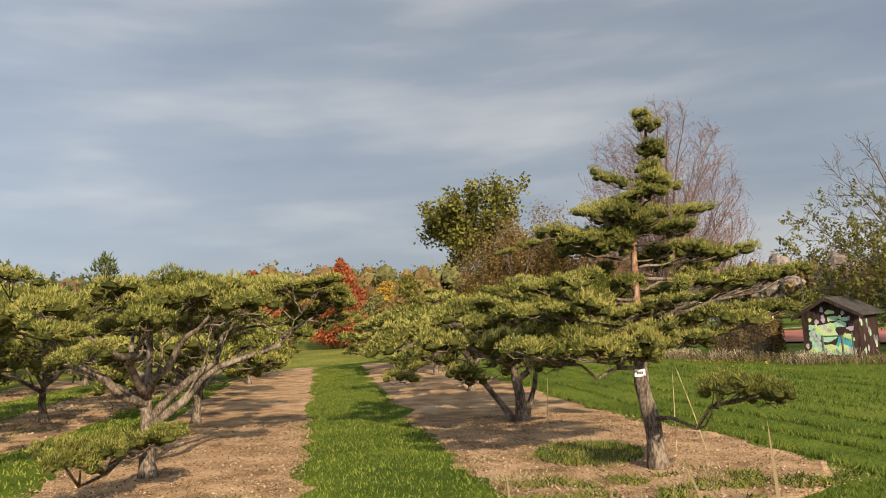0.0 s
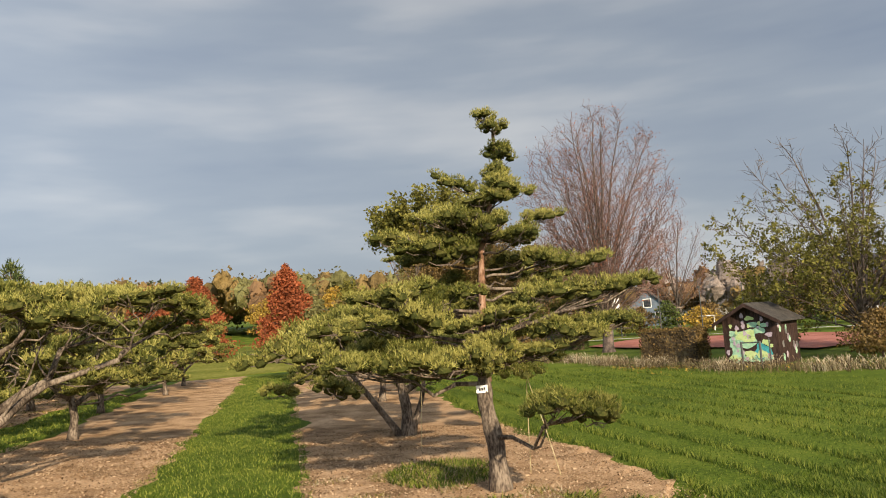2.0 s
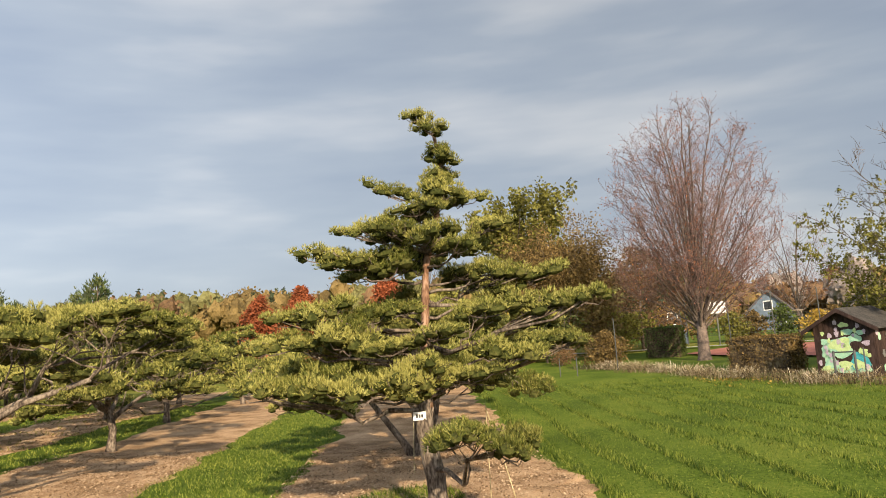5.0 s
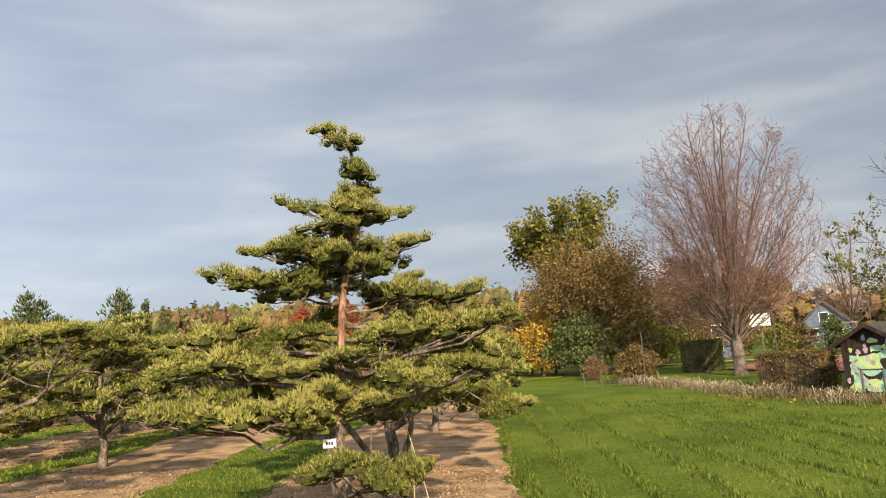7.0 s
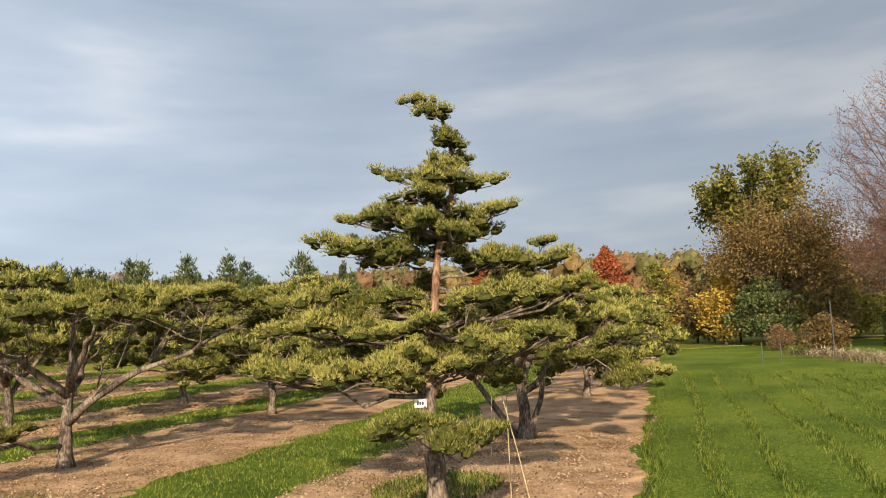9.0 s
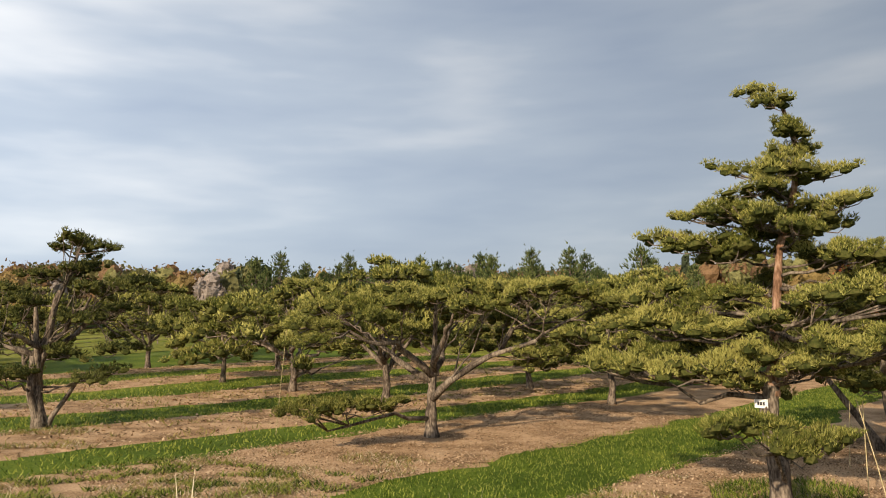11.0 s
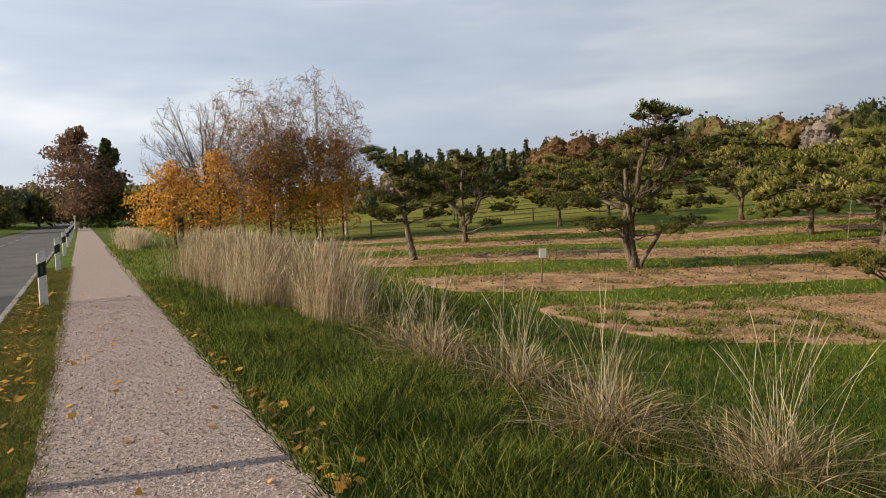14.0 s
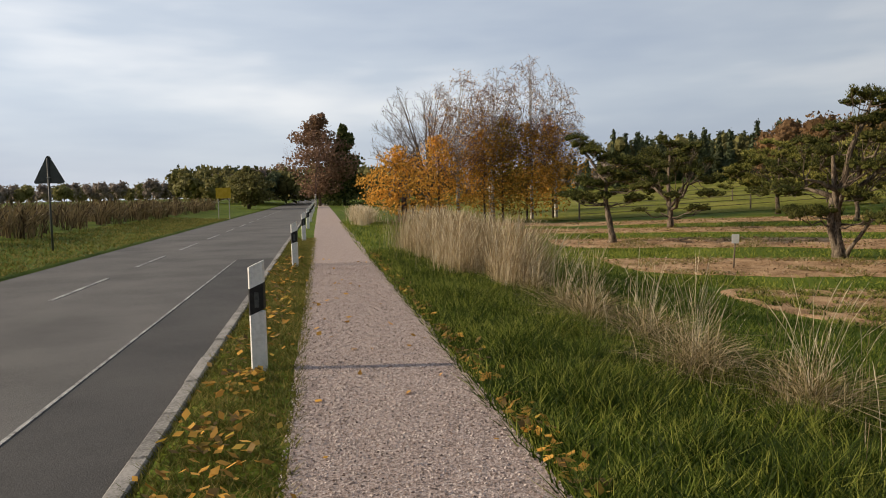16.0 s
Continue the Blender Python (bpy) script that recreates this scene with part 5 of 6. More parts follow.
def ball_fence(x0, y0, x1, y1, n, h):
    t = thing("ball_fence", x0, y0, 0, "tall steel ball fence with thin mesh", "fence")
    pts = [(x0 + (x1 - x0) * k / n, y0 + (y1 - y0) * k / n) for k in range(n + 1)]
    for x, y in pts:
        z = ground(x, y)
        part("post", Shape().tube([(x - x0, y - y0, z - 0.1), (x - x0, y - y0, z + h)], [0.05, 0.05], 7).mesh("post", SIGNBACK), t)
    wire = Shape()
    for (xa, ya), (xb, yb) in zip(pts, pts[1:]):
        for q in range(7):
            z = ground(xa, ya) + 0.1 + (h - 0.15) * q / 6
            wire.tube([(xa - x0, ya - y0, z), (xb - x0, yb - y0, z)], [0.008, 0.008], 3)
        for q in range(12):
            x, y = xa + (xb - xa) * q / 12 - x0, ya + (yb - ya) * q / 12 - y0
            z = ground(xa, ya)
            wire.tube([(x, y, z), (x, y, z + h)], [0.005, 0.005], 3)
    tagged(part("mesh_wire", wire.mesh("mesh_wire", SIGNBACK), t), kind="stuff")


ball_fence(10.0, 83.0, 50.0, 69.5, 11, 4.6)
for k, (x, y, h) in enumerate(((8.9, 52.9, 3.2), (16.0, 75.0, 4.6), (5.4, 50.6, 1.1), (6.4, 50.0, 1.1), (17.6, 36.9, 1.3))):
    t = thing("fence_post", x, y, ground(x, y), "thin dark steel post in the lawn's edge", "post", group="thin posts")
    part("shaft", Shape().tube([(0, 0, -0.1), (0, 0, h)], [0.03, 0.03], 7).mesh("shaft", SIGNBACK), t)


def house(x, y, rz, w, l, he, hr, wall, label, windows=3):
    t = thing("house", x, y, ground(x, y) - 0.3, label, "house", rz)
    part("wall", Shape().prism([(-w / 2, 0), (w / 2, 0), (w / 2, he), (0, hr), (-w / 2, he)], 0, l).mesh("wall", wall), t)
    for side in (-1, 1):
        e = w / 2 + 0.5
        zl = he - (hr - he) * 0.5 / (w / 2)
        part("roof", Shape().prism([(0, hr + 0.05), (side * e, zl + 0.05), (side * e, zl + 0.25), (0, hr + 0.27)][::side], -0.4, l + 0.4).mesh("roof", ROOFTILE), t)
    for k in range(windows):
        xx = -w / 2 + w * (k + 0.5) / windows
        win = part("window", Shape().box(xx - 0.55, -0.05, 1.0, xx + 0.55, 0.02, 2.2).mesh("window", WHITE), t)
        part("pane", Shape().box(xx - 0.45, -0.07, 1.1, xx + 0.45, -0.04, 2.1).mesh("pane", GLASSY), win)
    win = part("window", Shape().box(-0.6, -0.05, he + 0.3, 0.6, 0.02, he + 1.6).mesh("window", WHITE), t)
    part("pane", Shape().box(-0.5, -0.07, he + 0.4, 0.5, -0.04, he + 1.5).mesh("pane", GLASSY), win)
    part("chimney", Shape().box(0.6, l * 0.5, hr - 1.0, 1.1, l * 0.5 + 0.5, hr + 0.9).mesh("chimney", BRICKWALL), t)


house(60.0, 152.0, 60, 8.5, 11, 3.0, 7.4, RENDERED, "grey gabled house with a dark tiled roof behind the fence")
house(60.0, 98.0, 20, 9, 12, 3.2, 7.8, BRICKWALL, "brick gabled house with a dark tiled roof")
house(33.0, 114.0, -20, 6.0, 7, 2.6, 5.4, BLUEBOARD, "low blue-grey house among the trees", 2)
house(16.6, 85.0, 25, 3.0, 3.5, 2.0, 3.0, BLUEBOARD, "small blue-grey boarded garden house", 1)


# ---- along the road ----
def delineator(s, d):
    x, y = place(s, d)
    t = thing("delineator_post", x, y, ground(x, y), "white plastic roadside post with a black band", "roadside post", math.degrees(math.atan2(UY, UX)), "roadside posts")
    prof = [(-0.06, 0.05), (0.06, 0.05), (0.075, 0.0), (0.06, -0.05), (-0.06, -0.05), (-0.075, 0.0)]

    def ringed(z0, z1, k=1.0, slope=0.0):
        sh = Shape()
        n = len(prof)
        sh.v = [(b * k, a * k, z0 + slope * a) for a, b in prof] + [(b * k, a * k, z1 + slope * a) for a, b in prof]
        sh.f = [tuple(range(n)), tuple(range(2 * n - 1, n - 1, -1))] + [((i + 1) % n, i, n + i, n + (i + 1) % n) for i in range(n)]
        return sh

    part("lower_shaft", ringed(-0.15, 0.56, 1.0, 0.0).mesh("lower_shaft", WHITE), t)
    part("top", ringed(0.76, 1.0, 1.0, 0.45).mesh("top", WHITE), t)
    band = part("black_band", ringed(0.555, 0.80, 1.03, 0.45).mesh("black_band", BLACK), t)
    part("reflector", Shape().box(0.053, -0.02, 0.60, 0.058, 0.02, 0.74).mesh("reflector", SIGNBACK), band)
    return t


for s in (8.15, -2.55, -12.7, -23.0, -33.3, -43.6, -54.0, -66.0):
    delineator(s, -1.0)


def triangle_sign(x, y, rz):
    t = thing("road_sign", x, y, ground(x, y), "back of a triangular warning sign on a steel pole", "road sign", rz)
    part("pole", Shape().tube([(0, 0, -0.2), (0, 0, 2.95)], [0.035, 0.035], 8).mesh("pole", SIGNBACK, True), t)
    a, h = 0.48, 0.83
    pts = [(-a, 2.2), (-a + 0.04, 2.15), (a - 0.04, 2.15), (a, 2.2), (0.05, 2.18 + h), (0, 2.2 + h), (-0.05, 2.18 + h)]
    part("plate", Shape().prism(pts, 0.035, 0.05).mesh("plate", SIGNBACK), t)
    part("clamp", Shape().box(-0.06, -0.045, 2.32, 0.06, 0.036, 2.36).mesh("clamp", GREY), t)


triangle_sign(-4.2, -14.5, 115)


def town_sign(x, y, rz):
    t = thing("road_sign", x, y, ground(x, y), "yellow rectangular sign on two posts by the road", "road sign", rz)
    for sx in (-0.4, 0.4):
        part("pole", Shape().tube([(sx, 0, -0.2), (sx, 0, 2.3)], [0.03, 0.03], 7).mesh("pole", GREY), t)
    part("plate", Shape().box(-0.55, -0.05, 1.55, 0.55, -0.03, 2.35).mesh("plate", TOWNSIGN), t)


town_sign(-34.0, -30.5, 120)


def marker(x, y):
    t = thing("plot_marker", x, y, ground(x, y) + 0.03, "white label plate on a slanting wooden stake", "marker")
    part("stake", Shape().tube([(0, 0, -0.2), (0.03, 0.05, 0.75)], [0.025, 0.022], 6).mesh("stake", WOOD), t)
    part("plate", Shape().box(-0.02, -0.09, 0.72, 0.02, 0.11, 0.98, pose(0.05, 0.05, 0, 0, 0, 15)).mesh("plate", WHITE), t)


marker(-9.6, 5.85)


def tree_label(x, y, z, rz):
    t = thing("tree_label", x, y, z, "small white plant label tied to the pine trunk", "label", rz)
    part("plate", Shape().box(-0.10, -0.01, -0.065, 0.10, 0.0, 0.065).mesh("plate", WHITE), t)
    for k in range(3):
        part("text_bar", Shape().box(-0.055 + 0.04 * k, -0.014, -0.025, -0.025 + 0.04 * k, -0.0105, 0.025).mesh("text_bar", BLACK), t)


tree_label(3.70, 15.63, 0.47, 8)


def cane(x, y, top, lean, label="thin bamboo cane with a tied string"):
    t = thing("cane", x, y, ground(x, y), label, "cane")
    part("stick", Shape().tube([(0, 0, -0.15), (lean[0] * 0.5, lean[1] * 0.5, top * 0.5), (lean[0], lean[1], top)], [0.009, 0.008, 0.007], 6).mesh("stick", CANE), t)


cane(-8.6, 13.6, 2.9, (0.25, 0.2))
cane(4.55, 17.0, 1.75, (0.05, -0.1))
cane(5.1, 16.6, 1.8, (-0.5, 0.1))
cane(2.4, 21.0, 1.4, (0.1, 0.0))


def rail_fence(pts, label, h=1.1, rails=3, gate=False):
    x0, y0 = pts[0]
    t = thing("rail_fence", x0, y0, 0, label, "fence")
    for k, (x, y) in enumerate(pts):
        z = ground(x, y)
        part("post", Shape().tube([(x - x0, y - y0, z - 0.2), (x - x0, y - y0, z + h)], [0.06, 0.055], 7).mesh("post", WOOD), t)
    for (xa, ya), (xb, yb) in zip(pts, pts[1:]):
        for q in range(rails):
            hh = h * (0.35 + 0.6 * q / max(1, rails - 1))
            part("rail", Shape().tube([(xa - x0, ya - y0, ground(xa, ya) + hh), (xb - x0, yb - y0, ground(xb, yb) + hh)], [0.02, 0.02], 5).mesh("rail", WOOD), t)


rail_fence([(-36 - 4.2 * k, -4 + 5.2 * k) for k in range(11)], "weathered post-and-rail fence across the grass slope")
rail_fence([(-28.5 - 2.6 * k, -13.0 - 1.2 * k) for k in range(14)], "weathered post-and-rail fence under the birches", 1.2)
rail_fence([(-52 - 3.5 * k, 0 + 5.0 * k) for k in range(12)], "pale post-and-rail fence higher on the slope", 1.3)
for k, (x, y) in enumerate(((-28.0, -12.9), (-28.9, -13.3), (-29.6, -13.0))):
    t = thing("gate_post", x, y, ground(x, y), "thick dark wooden gate post", "post", group="gate posts")
    part("shaft", Shape().box(-0.11, -0.11, -0.2, 0.11, 0.11, 1.5 - 0.1 * k).mesh("shaft", DARKWOOD), t)


# ---- dry grass, weeds, lawn blades, fallen leaves ----
def tall_grass(name, spots, label, blades, height, material, seed, width=0.005, lean=0.28, tight=1.0):
    r = np.random.default_rng(seed)
    V, F, base = [], [], 0
    for x, y, s in spots:
        n = int(blades * s)
        a = r.uniform(0, 6.28, n)
        q = np.abs(r.normal(0, 0.15, n)) * (0.6 + s) * tight
        bx, by = x + q * np.cos(a), y + q * np.sin(a)
        sb, db = along(bx, by), across(bx, by)
        keep = (sb < 0.6) | (db < 0) | (db > 2.85 - 0.11 * sb)
        bx, by, a, n = bx[keep], by[keep], a[keep], int(keep.sum())
        bz = ground_sd(along(bx, by), across(bx, by))
        h = height * s ** 0.4 * r.uniform(0.45, 1.12, n)
        ln = r.normal(0, lean, (n, 2)) + np.stack([np.cos(a), np.sin(a)], 1) * 0.09 + np.array((-0.12, 0.10))
        side = r.normal(0, 1, (n, 2))
        side /= np.linalg.norm(side, axis=1)[:, None]
        pts = []
        for t, w in ((0, 1.0), (0.45, 0.9), (0.8, 0.8), (1.0, 1.9), (1.12, 0.1)):
            cx = bx + ln[:, 0] * h * t * t
            cy = by + ln[:, 1] * h * t * t
            cz = bz + h * t * (1 - 0.25 * t * np.abs(ln).sum(1))
            for sg in (-1, 1):
                pts.append(np.stack([cx + sg * side[:, 0] * width * w, cy + sg * side[:, 1] * width * w, cz], 1))
        v = np.stack(pts, 1).reshape(-1, 3)
        k = np.arange(n)[:, None] * 10 + base
        f = np.concatenate([k + np.array([[2 * i, 2 * i + 1, 2 * i + 3, 2 * i + 2]]) for i in range(4)])
        V.append(v)
        F.append(f)
        base += len(v)
    ob = new(name, raw_mesh(name, np.vstack(V), np.vstack(F), material))
    return tagged(ob, label, "dry grass", kind="stuff")


r1 = np.random.default_rng(91)
bank = []
for k in range(54):
    s = r1.uniform(-8.5, 2.6)
    d = 2.72 + 0.02 * s + r1.normal(0, 0.26)
    bank.append((*place(s, d), r1.uniform(0.7, 1.15)))
tall_grass("tall_dry_grass", bank, "dense bank of tall straw-coloured dry grass", 210, 1.14, DRY, 701, 0.0026, 0.17, 1.5)
tufts = [(*place(s, d), q) for s, d, q in ((3.5, 2.95, 0.7), (5.0, 2.95, 0.75), (5.7, 3.05, 1.0), (6.2, 2.9, 0.7), (7.25, 3.2, 1.0), (8.9, 2.95, 1.0), (8.6, 3.15, 0.6), (10.0, 3.35, 1.0))]
tall_grass("tall_dry_grass", tufts, "separate tufts of tall dry grass on the bank", 62, 0.98, DRY, 702, 0.0013, 0.17, 0.55)
tall_grass("dry_culms", [(*place(r1.uniform(3, 12.5), r1.uniform(2.7, 4.6)), 0.5) for k in range(34)], "single thin seeding grass stems on the bank", 7, 0.85, DRY, 708, 0.0013, 0.18)
tall_grass("matted_grass", tufts, "matted brownish thatch at the foot of the dry tufts", 520, 0.46, THATCH, 706, 0.0028, 0.85, 0.9)
tall_grass("matted_grass", bank[::2], "matted brownish thatch at the foot of the dry grass bank", 200, 0.45, THATCH, 707, 0.0026, 0.6)
tall_grass("tall_dry_grass", [(*place(s, 1.9 + r1.normal(0, 0.4)), r1.uniform(0.6, 1)) for s in r1.uniform(-36, -24, 26)], "dry grass beside the birches", 110, 0.95, DRY, 703, 0.008)
edge = []
for k in range(110):
    t = k / 109
    x, y = (7.5 + 14.5 * t, 57 - 32 * t) if t < 0.7 else (17.65 + 30 * (t - 0.7), 34.6 - 14 * (t - 0.7))
    edge.append((x + r1.normal(0, 0.4), y + r1.normal(0, 0.4), r1.uniform(0.5, 1)))
tall_grass("tall_dry_grass", [q for q in edge if noise.noise((q[0] * 0.5, q[1] * 0.5, 0)) > 0.0], "patches of dry grass along the lawn's far edge", 55, 0.6, DRY, 704, 0.006, 0.35, 2.4)
tall_grass("dead_weeds", edge, "brown weeds and dead grass along the lawn's far edge", 60, 0.55, WEED, 709, 0.009, 0.5, 3.0)
weeds = [(*place(r1.uniform(-75, 5), -11.5 - abs(r1.normal(0, 5.0))), r1.uniform(0.5, 1.1)) for k in range(380)]
tall_grass("dead_weeds", weeds, "brown dead weeds along the far side of the road", 34, 1.25, WEED, 705, 0.016)


def in_bed(x, y, margin=0.0):
    x0 = x + 0.2 * (y - 12)
    d = across(x, y)
    hit = np.zeros(len(x), bool)
    for xr, xl, dn, yf in BEDS:
        hit |= (x0 < xr - margin) & (x0 > xl + margin) & (d > dn + 0.1 + 4 * margin) & (y < yf)
    return hit


def blades(name, x, y, h, width, material, label, seed, bend=0.5, lift=0.0):
    r = np.random.default_rng(seed)
    n = len(x)
    z = ground_sd(along(x, y), across(x, y)) - 0.005 + lift
    a = r.uniform(0, 6.28, n)
    side = np.stack([np.cos(a), np.sin(a), np.zeros(n)], 1) * width
    tip = np.stack([r.normal(0, bend, n) * h, r.normal(0, bend, n) * h, h * r.uniform(0.6, 1.1, n)], 1)
    p = np.stack([x, y, z], 1)
    v = np.stack([p - side, p + side, p + tip], 1).reshape(-1, 3)
    ob = new(name, raw_mesh(name, v, np.arange(3 * n).reshape(-1, 3), material))
    return tagged(ob, label, "grass", kind="stuff")


r2 = np.random.default_rng(92)


def scatter_sd(n, s0, s1, d0, d1, near=None):
    s = r2.uniform(s0, s1, n) if near is None else s1 - (s1 - s0) * r2.uniform(0, 1, n) ** near
    d = r2.uniform(d0, d1, n)
    return place(s, d)


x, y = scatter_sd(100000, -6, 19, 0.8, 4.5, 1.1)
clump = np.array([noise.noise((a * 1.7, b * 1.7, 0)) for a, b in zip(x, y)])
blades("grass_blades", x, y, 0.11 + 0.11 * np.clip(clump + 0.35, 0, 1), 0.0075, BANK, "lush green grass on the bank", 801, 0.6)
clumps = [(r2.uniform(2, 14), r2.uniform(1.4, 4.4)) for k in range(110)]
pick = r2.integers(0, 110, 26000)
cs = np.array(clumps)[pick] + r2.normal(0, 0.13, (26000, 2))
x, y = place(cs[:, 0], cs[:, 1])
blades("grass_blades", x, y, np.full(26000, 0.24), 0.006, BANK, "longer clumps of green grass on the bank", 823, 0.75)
x, y = scatter_sd(60000, -8, 19, 4.5, 10.5, 1.1)
ok = ~in_bed(x, y)
blades("grass_blades", x[ok], y[ok], 0.09, 0.008, LAWN, "mown green grass before the beds", 802)
x, y = scatter_sd(26000, -30, -6, 0.7, 12)
ok = ~in_bed(x, y)
blades("grass_blades", x[ok], y[ok], 0.10, 0.014, BLADES, "green grass further along the footpath", 803)
x, y = scatter_sd(52000, -14, 19, -1.5, -0.60, 1.2)
blades("grass_blades", x, y, 0.07, 0.006, VERGE_BLADES, "yellow-green verge grass between path and road", 804, 0.8)
x0 = r2.uniform(7.5, 22, 95000)
y = r2.uniform(9.5, 46, 95000) ** 1.0
x = x0 - 0.2 * (y - 12)
ridge = np.exp(-((((x0 - 7.4) % 1.15) - 0.5) / 0.13) ** 2) * (x0 > 7.2)
blades("grass_blades", x, y, 0.04 + 0.10 * ridge, 0.008, LAWN, "mown lawn with faint wheel ridges", 805)
line = 7.6 + 1.3 * r2.integers(0, 9, 24000)
y = 10 + 34 * r2.uniform(0, 1, 24000) ** 1.3
blades("grass_blades", line + r2.normal(0, 0.07, 24000) + 0.15 * np.sin(y * 0.35 + line) - 0.2 * (y - 12), y, np.full(24000, 0.15), 0.010, LAWN, "longer grass along the wheel tracks in the lawn", 820, 0.35)
x0 = r2.uniform(-2.0, 1.5, 30000)
y = r2.uniform(9.0, 58, 30000)
blades("grass_blades", x0 - 0.2 * (y - 12), y, 0.08, 0.010, BLADES, "mown grass strip between the mulched beds", 806)
x0 = r2.uniform(-36, -6.5, 60000)
y = r2.uniform(0, 45, 60000)
x = x0 - 0.2 * (y - 12)
ok = ~in_bed(x, y) & (across(x, y) > 8)
blades("grass_blades", x[ok], y[ok], 0.10, 0.02, BLADES, "green grass strips between the far beds", 807)


x, y = scatter_sd(16000, -45, 10, -11.5, -7.25)
blades("grass_blades", x, y, 0.10, 0.02, VERGE_BLADES, "rough yellow-green verge across the road", 821, 0.8)


def in_patch(x, y):
    """Weedy ground at the near ends of the beds."""
    return np.array([noise.noise((a * 0.7, b * 0.7, 4)) for a, b in zip(x, y)]) > 0.05


x, y = scatter_sd(44000, -14, 12, 8.6, 16)
ok = in_bed(x, y, 0.2) & in_patch(x, y)
blades("bed_weeds", x[ok][::2], y[ok][::2], 0.10, 0.012, VERGE_BLADES, "thin green weeds in the ends of the beds", 808, 0.9, 0.035)
blades("bed_weeds", x[ok][1::2], y[ok][1::2], 0.08, 0.008, DRY, "thin dry grass in the ends of the beds", 822, 1.2, 0.045)
a = r2.uniform(0, 6.28, 2500)
q = np.sqrt(r2.uniform(0, 1, 2500))
blades("bed_weeds", 2.9 + 1.1 * q * np.cos(a), 17.6 + 1.5 * q * np.sin(a), np.full(2500, 0.13), 0.010, BLADES, "patch of green weeds under the pine", 809, 0.5, 0.04)


def litter(name, x, y, size, material, label, category, lift, seed, flat_=0.35):
    r = np.random.default_rng(seed)
    n = len(x)
    z = ground_sd(along(x, y), across(x, y)) + lift
    a = r.uniform(0, 6.28, n)
    s = size * r.uniform(0.5, 1.4, n)
    u = np.stack([np.cos(a), np.sin(a), r.normal(0, flat_, n)], 1) * s[:, None]
    w = np.stack([-np.sin(a), np.cos(a), r.normal(0, flat_, n)], 1) * s[:, None] * 0.6
    p = np.stack([x, y, z], 1)
    v = np.stack([p - u, p + w, p + u, p - w], 1).reshape(-1, 3)
    ob = new(name, raw_mesh(name, v, np.arange(4 * n).reshape(-1, 4), material))
    return tagged(ob, label, category, kind="stuff")


x0 = r2.uniform(-7, 7.4, 62000)
y = r2.uniform(8, 26, 62000)
x = x0 - 0.2 * (y - 12)
ok = in_bed(x, y, 0.0)
litter("mulch_chips", x[ok], y[ok], 0.023, CHIPS, "loose bark chips on the beds", "mulch", 0.055, 811)
x0 = r2.uniform(-36, -9, 60000)
y = r2.uniform(-4, 46, 60000)
x = x0 - 0.2 * (y - 12)
ok = in_bed(x, y, 0.0)
x, y = x[ok], y[ok]
n = len(x) // 2
litter("mulch_chips", x[:n], y[:n], 0.05, CHIPS, "loose bark pieces on the further beds", "mulch", 0.05, 824)
ok = in_patch(x[n:], y[n:])
blades("bed_weeds", x[n:][ok], y[n:][ok], 0.13, 0.022, VERGE_BLADES, "weeds and thin grass in the further beds", 825, 0.9, 0.03)
x0 = r2.uniform(-6.9, 7.5, 60000)
y = r2.uniform(6, 15, 60000)
x = x0 - 0.2 * (y - 12)
ok = in_bed(x, y, 0.0) & (across(x, y) < 13.5)
x, y = x[ok], y[ok]
ok = in_patch(x * 2.1, y * 2.1)
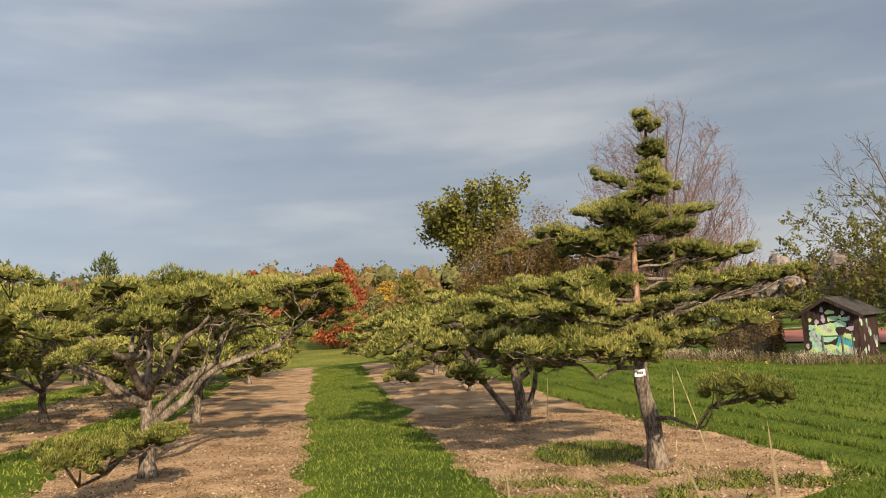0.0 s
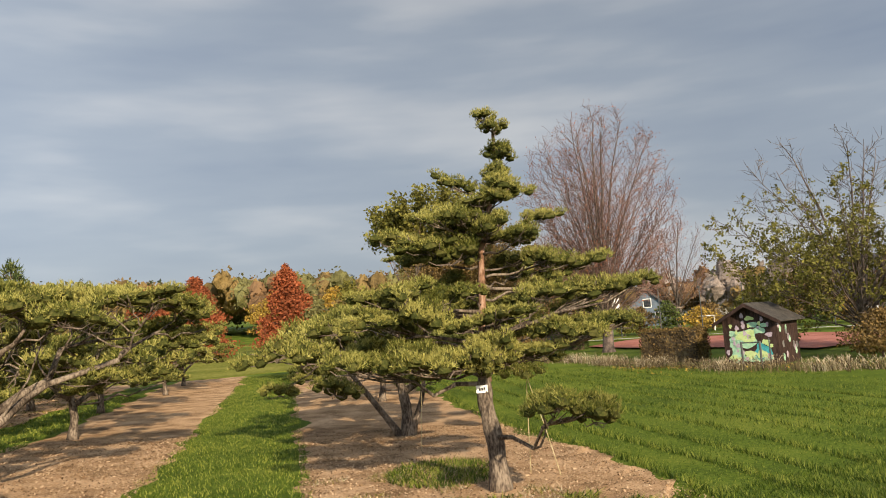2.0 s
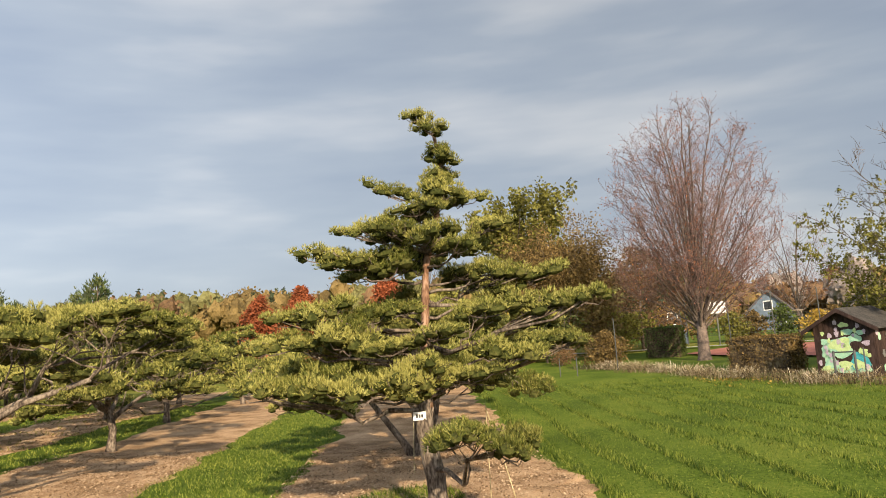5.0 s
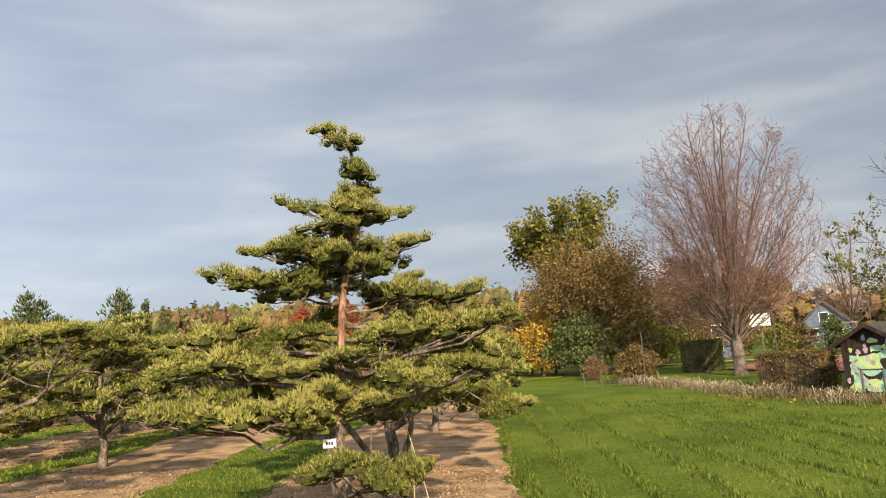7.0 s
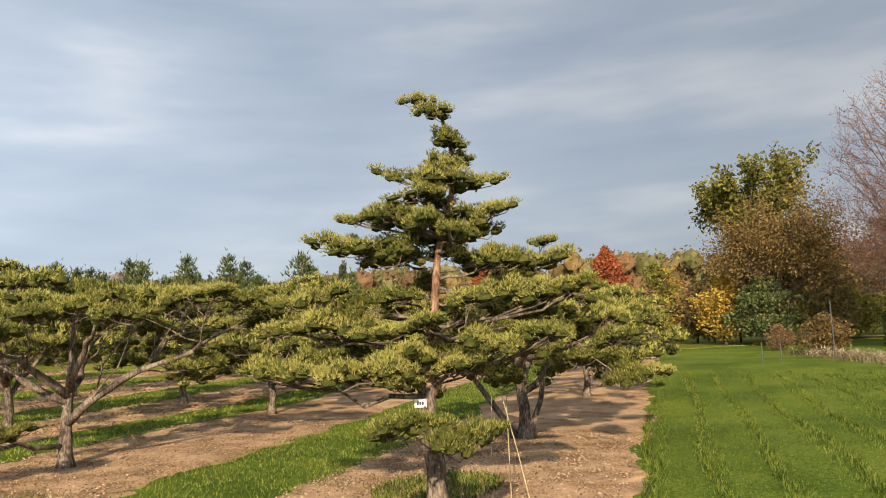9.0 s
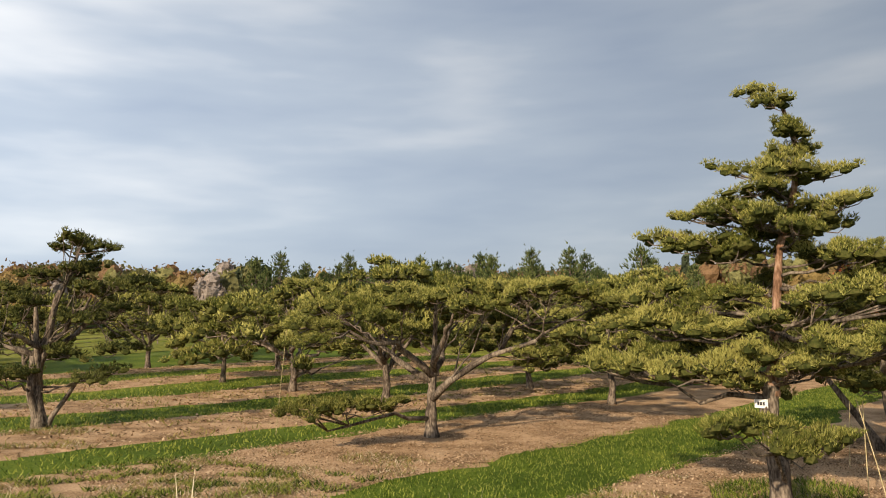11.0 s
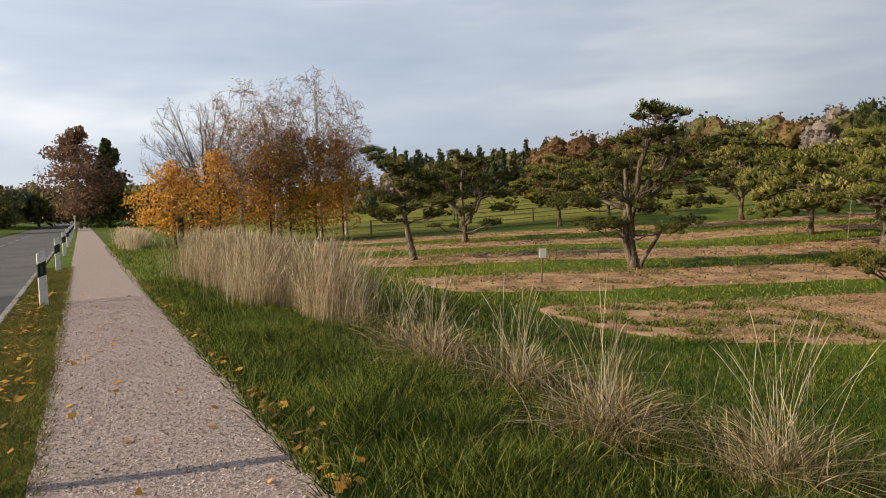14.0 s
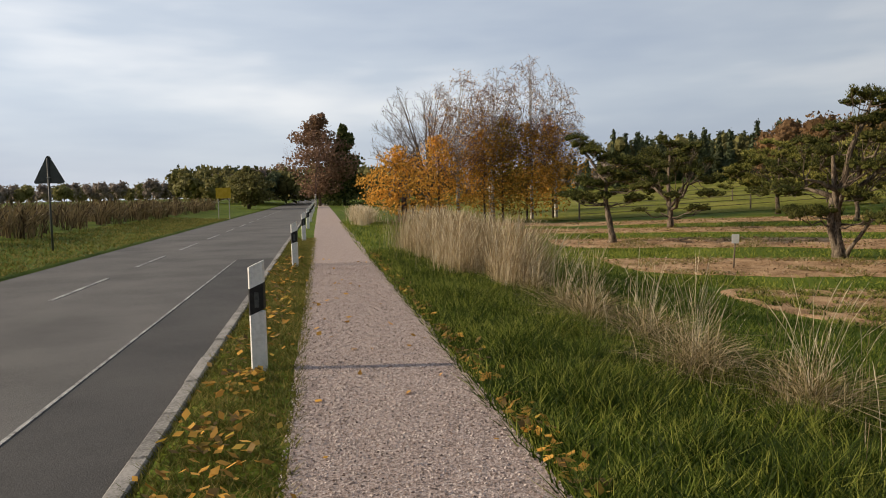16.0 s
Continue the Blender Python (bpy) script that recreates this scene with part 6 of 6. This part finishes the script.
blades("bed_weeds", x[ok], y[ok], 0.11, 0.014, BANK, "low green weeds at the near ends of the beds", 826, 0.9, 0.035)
x, y = scatter_sd(46000, -3, 13.5, -0.68, 0.86, 1.6)
litter("path_pebbles", x, y, 0.0095, PEBBLE, "loose pebbles on the footpath", "gravel", 0.02, 812, 0.5)
for m, n, sd in ((YELLOW, 500, 813), (ORANGE, 900, 814), (BROWN, 800, 815)):
    s = 13.0 - 18 * r2.uniform(0, 1, n) ** 1.6
    keep = np.array([noise.noise((q * 1.3, 2.2, sd)) for q in s]) > -0.05
    s, n = s[keep], int(keep.sum())
    d = np.where(r2.uniform(0, 1, n) < 0.6, -1.12 + r2.normal(0, 0.16, n), 0.84 + np.abs(r2.normal(0, 0.11, n)))
    x, y = place(s, d)
    litter("fallen_leaves", x, y, 0.04, m, "fallen autumn leaves along the footpath", "leaves", 0.085, sd)
x, y = scatter_sd(60, -4, 13, -0.7, 0.7)
litter("fallen_leaves", x, y, 0.04, ORANGE, "single fallen leaves on the gravel", "leaves", 0.03, 816)
x = 12 + 12 * r2.uniform(0, 1, 900)
y = 44 - (x - 12) * 0.75 - np.abs(r2.normal(0, 2.2, 900))
litter("fallen_leaves", x, y, 0.06, YELLOW, "fallen yellow leaves on the lawn", "leaves", 0.07, 817)

# ---- kerb, stone by stone ----
kerb = thing("kerb", *place(0, -1.56), 0, "row of pale concrete kerb stones", "kerb", math.degrees(math.atan2(UY, UX)))
tagged(kerb, kind="structure")
bm = bmesh.new()
bmesh.ops.create_cube(bm, size=1.0)
bmesh.ops.scale(bm, vec=(0.985, 0.12, 0.22), verts=bm.verts)
bmesh.ops.bevel(bm, geom=bm.edges[:], offset=0.012, segments=1, affect="EDGES")
stone = bpy.data.meshes.new("kerb_stone")
bm.to_mesh(stone)
bm.free()
stone.materials.append(KERB)
for k in range(120):
    ob = part("kerb_stone", stone, kerb)
    ob.matrix_basis = pose(24 - k, random.uniform(-0.006, 0.006), -0.085 + random.uniform(-0.006, 0.006), 0, 0, random.uniform(-0.4, 0.4))
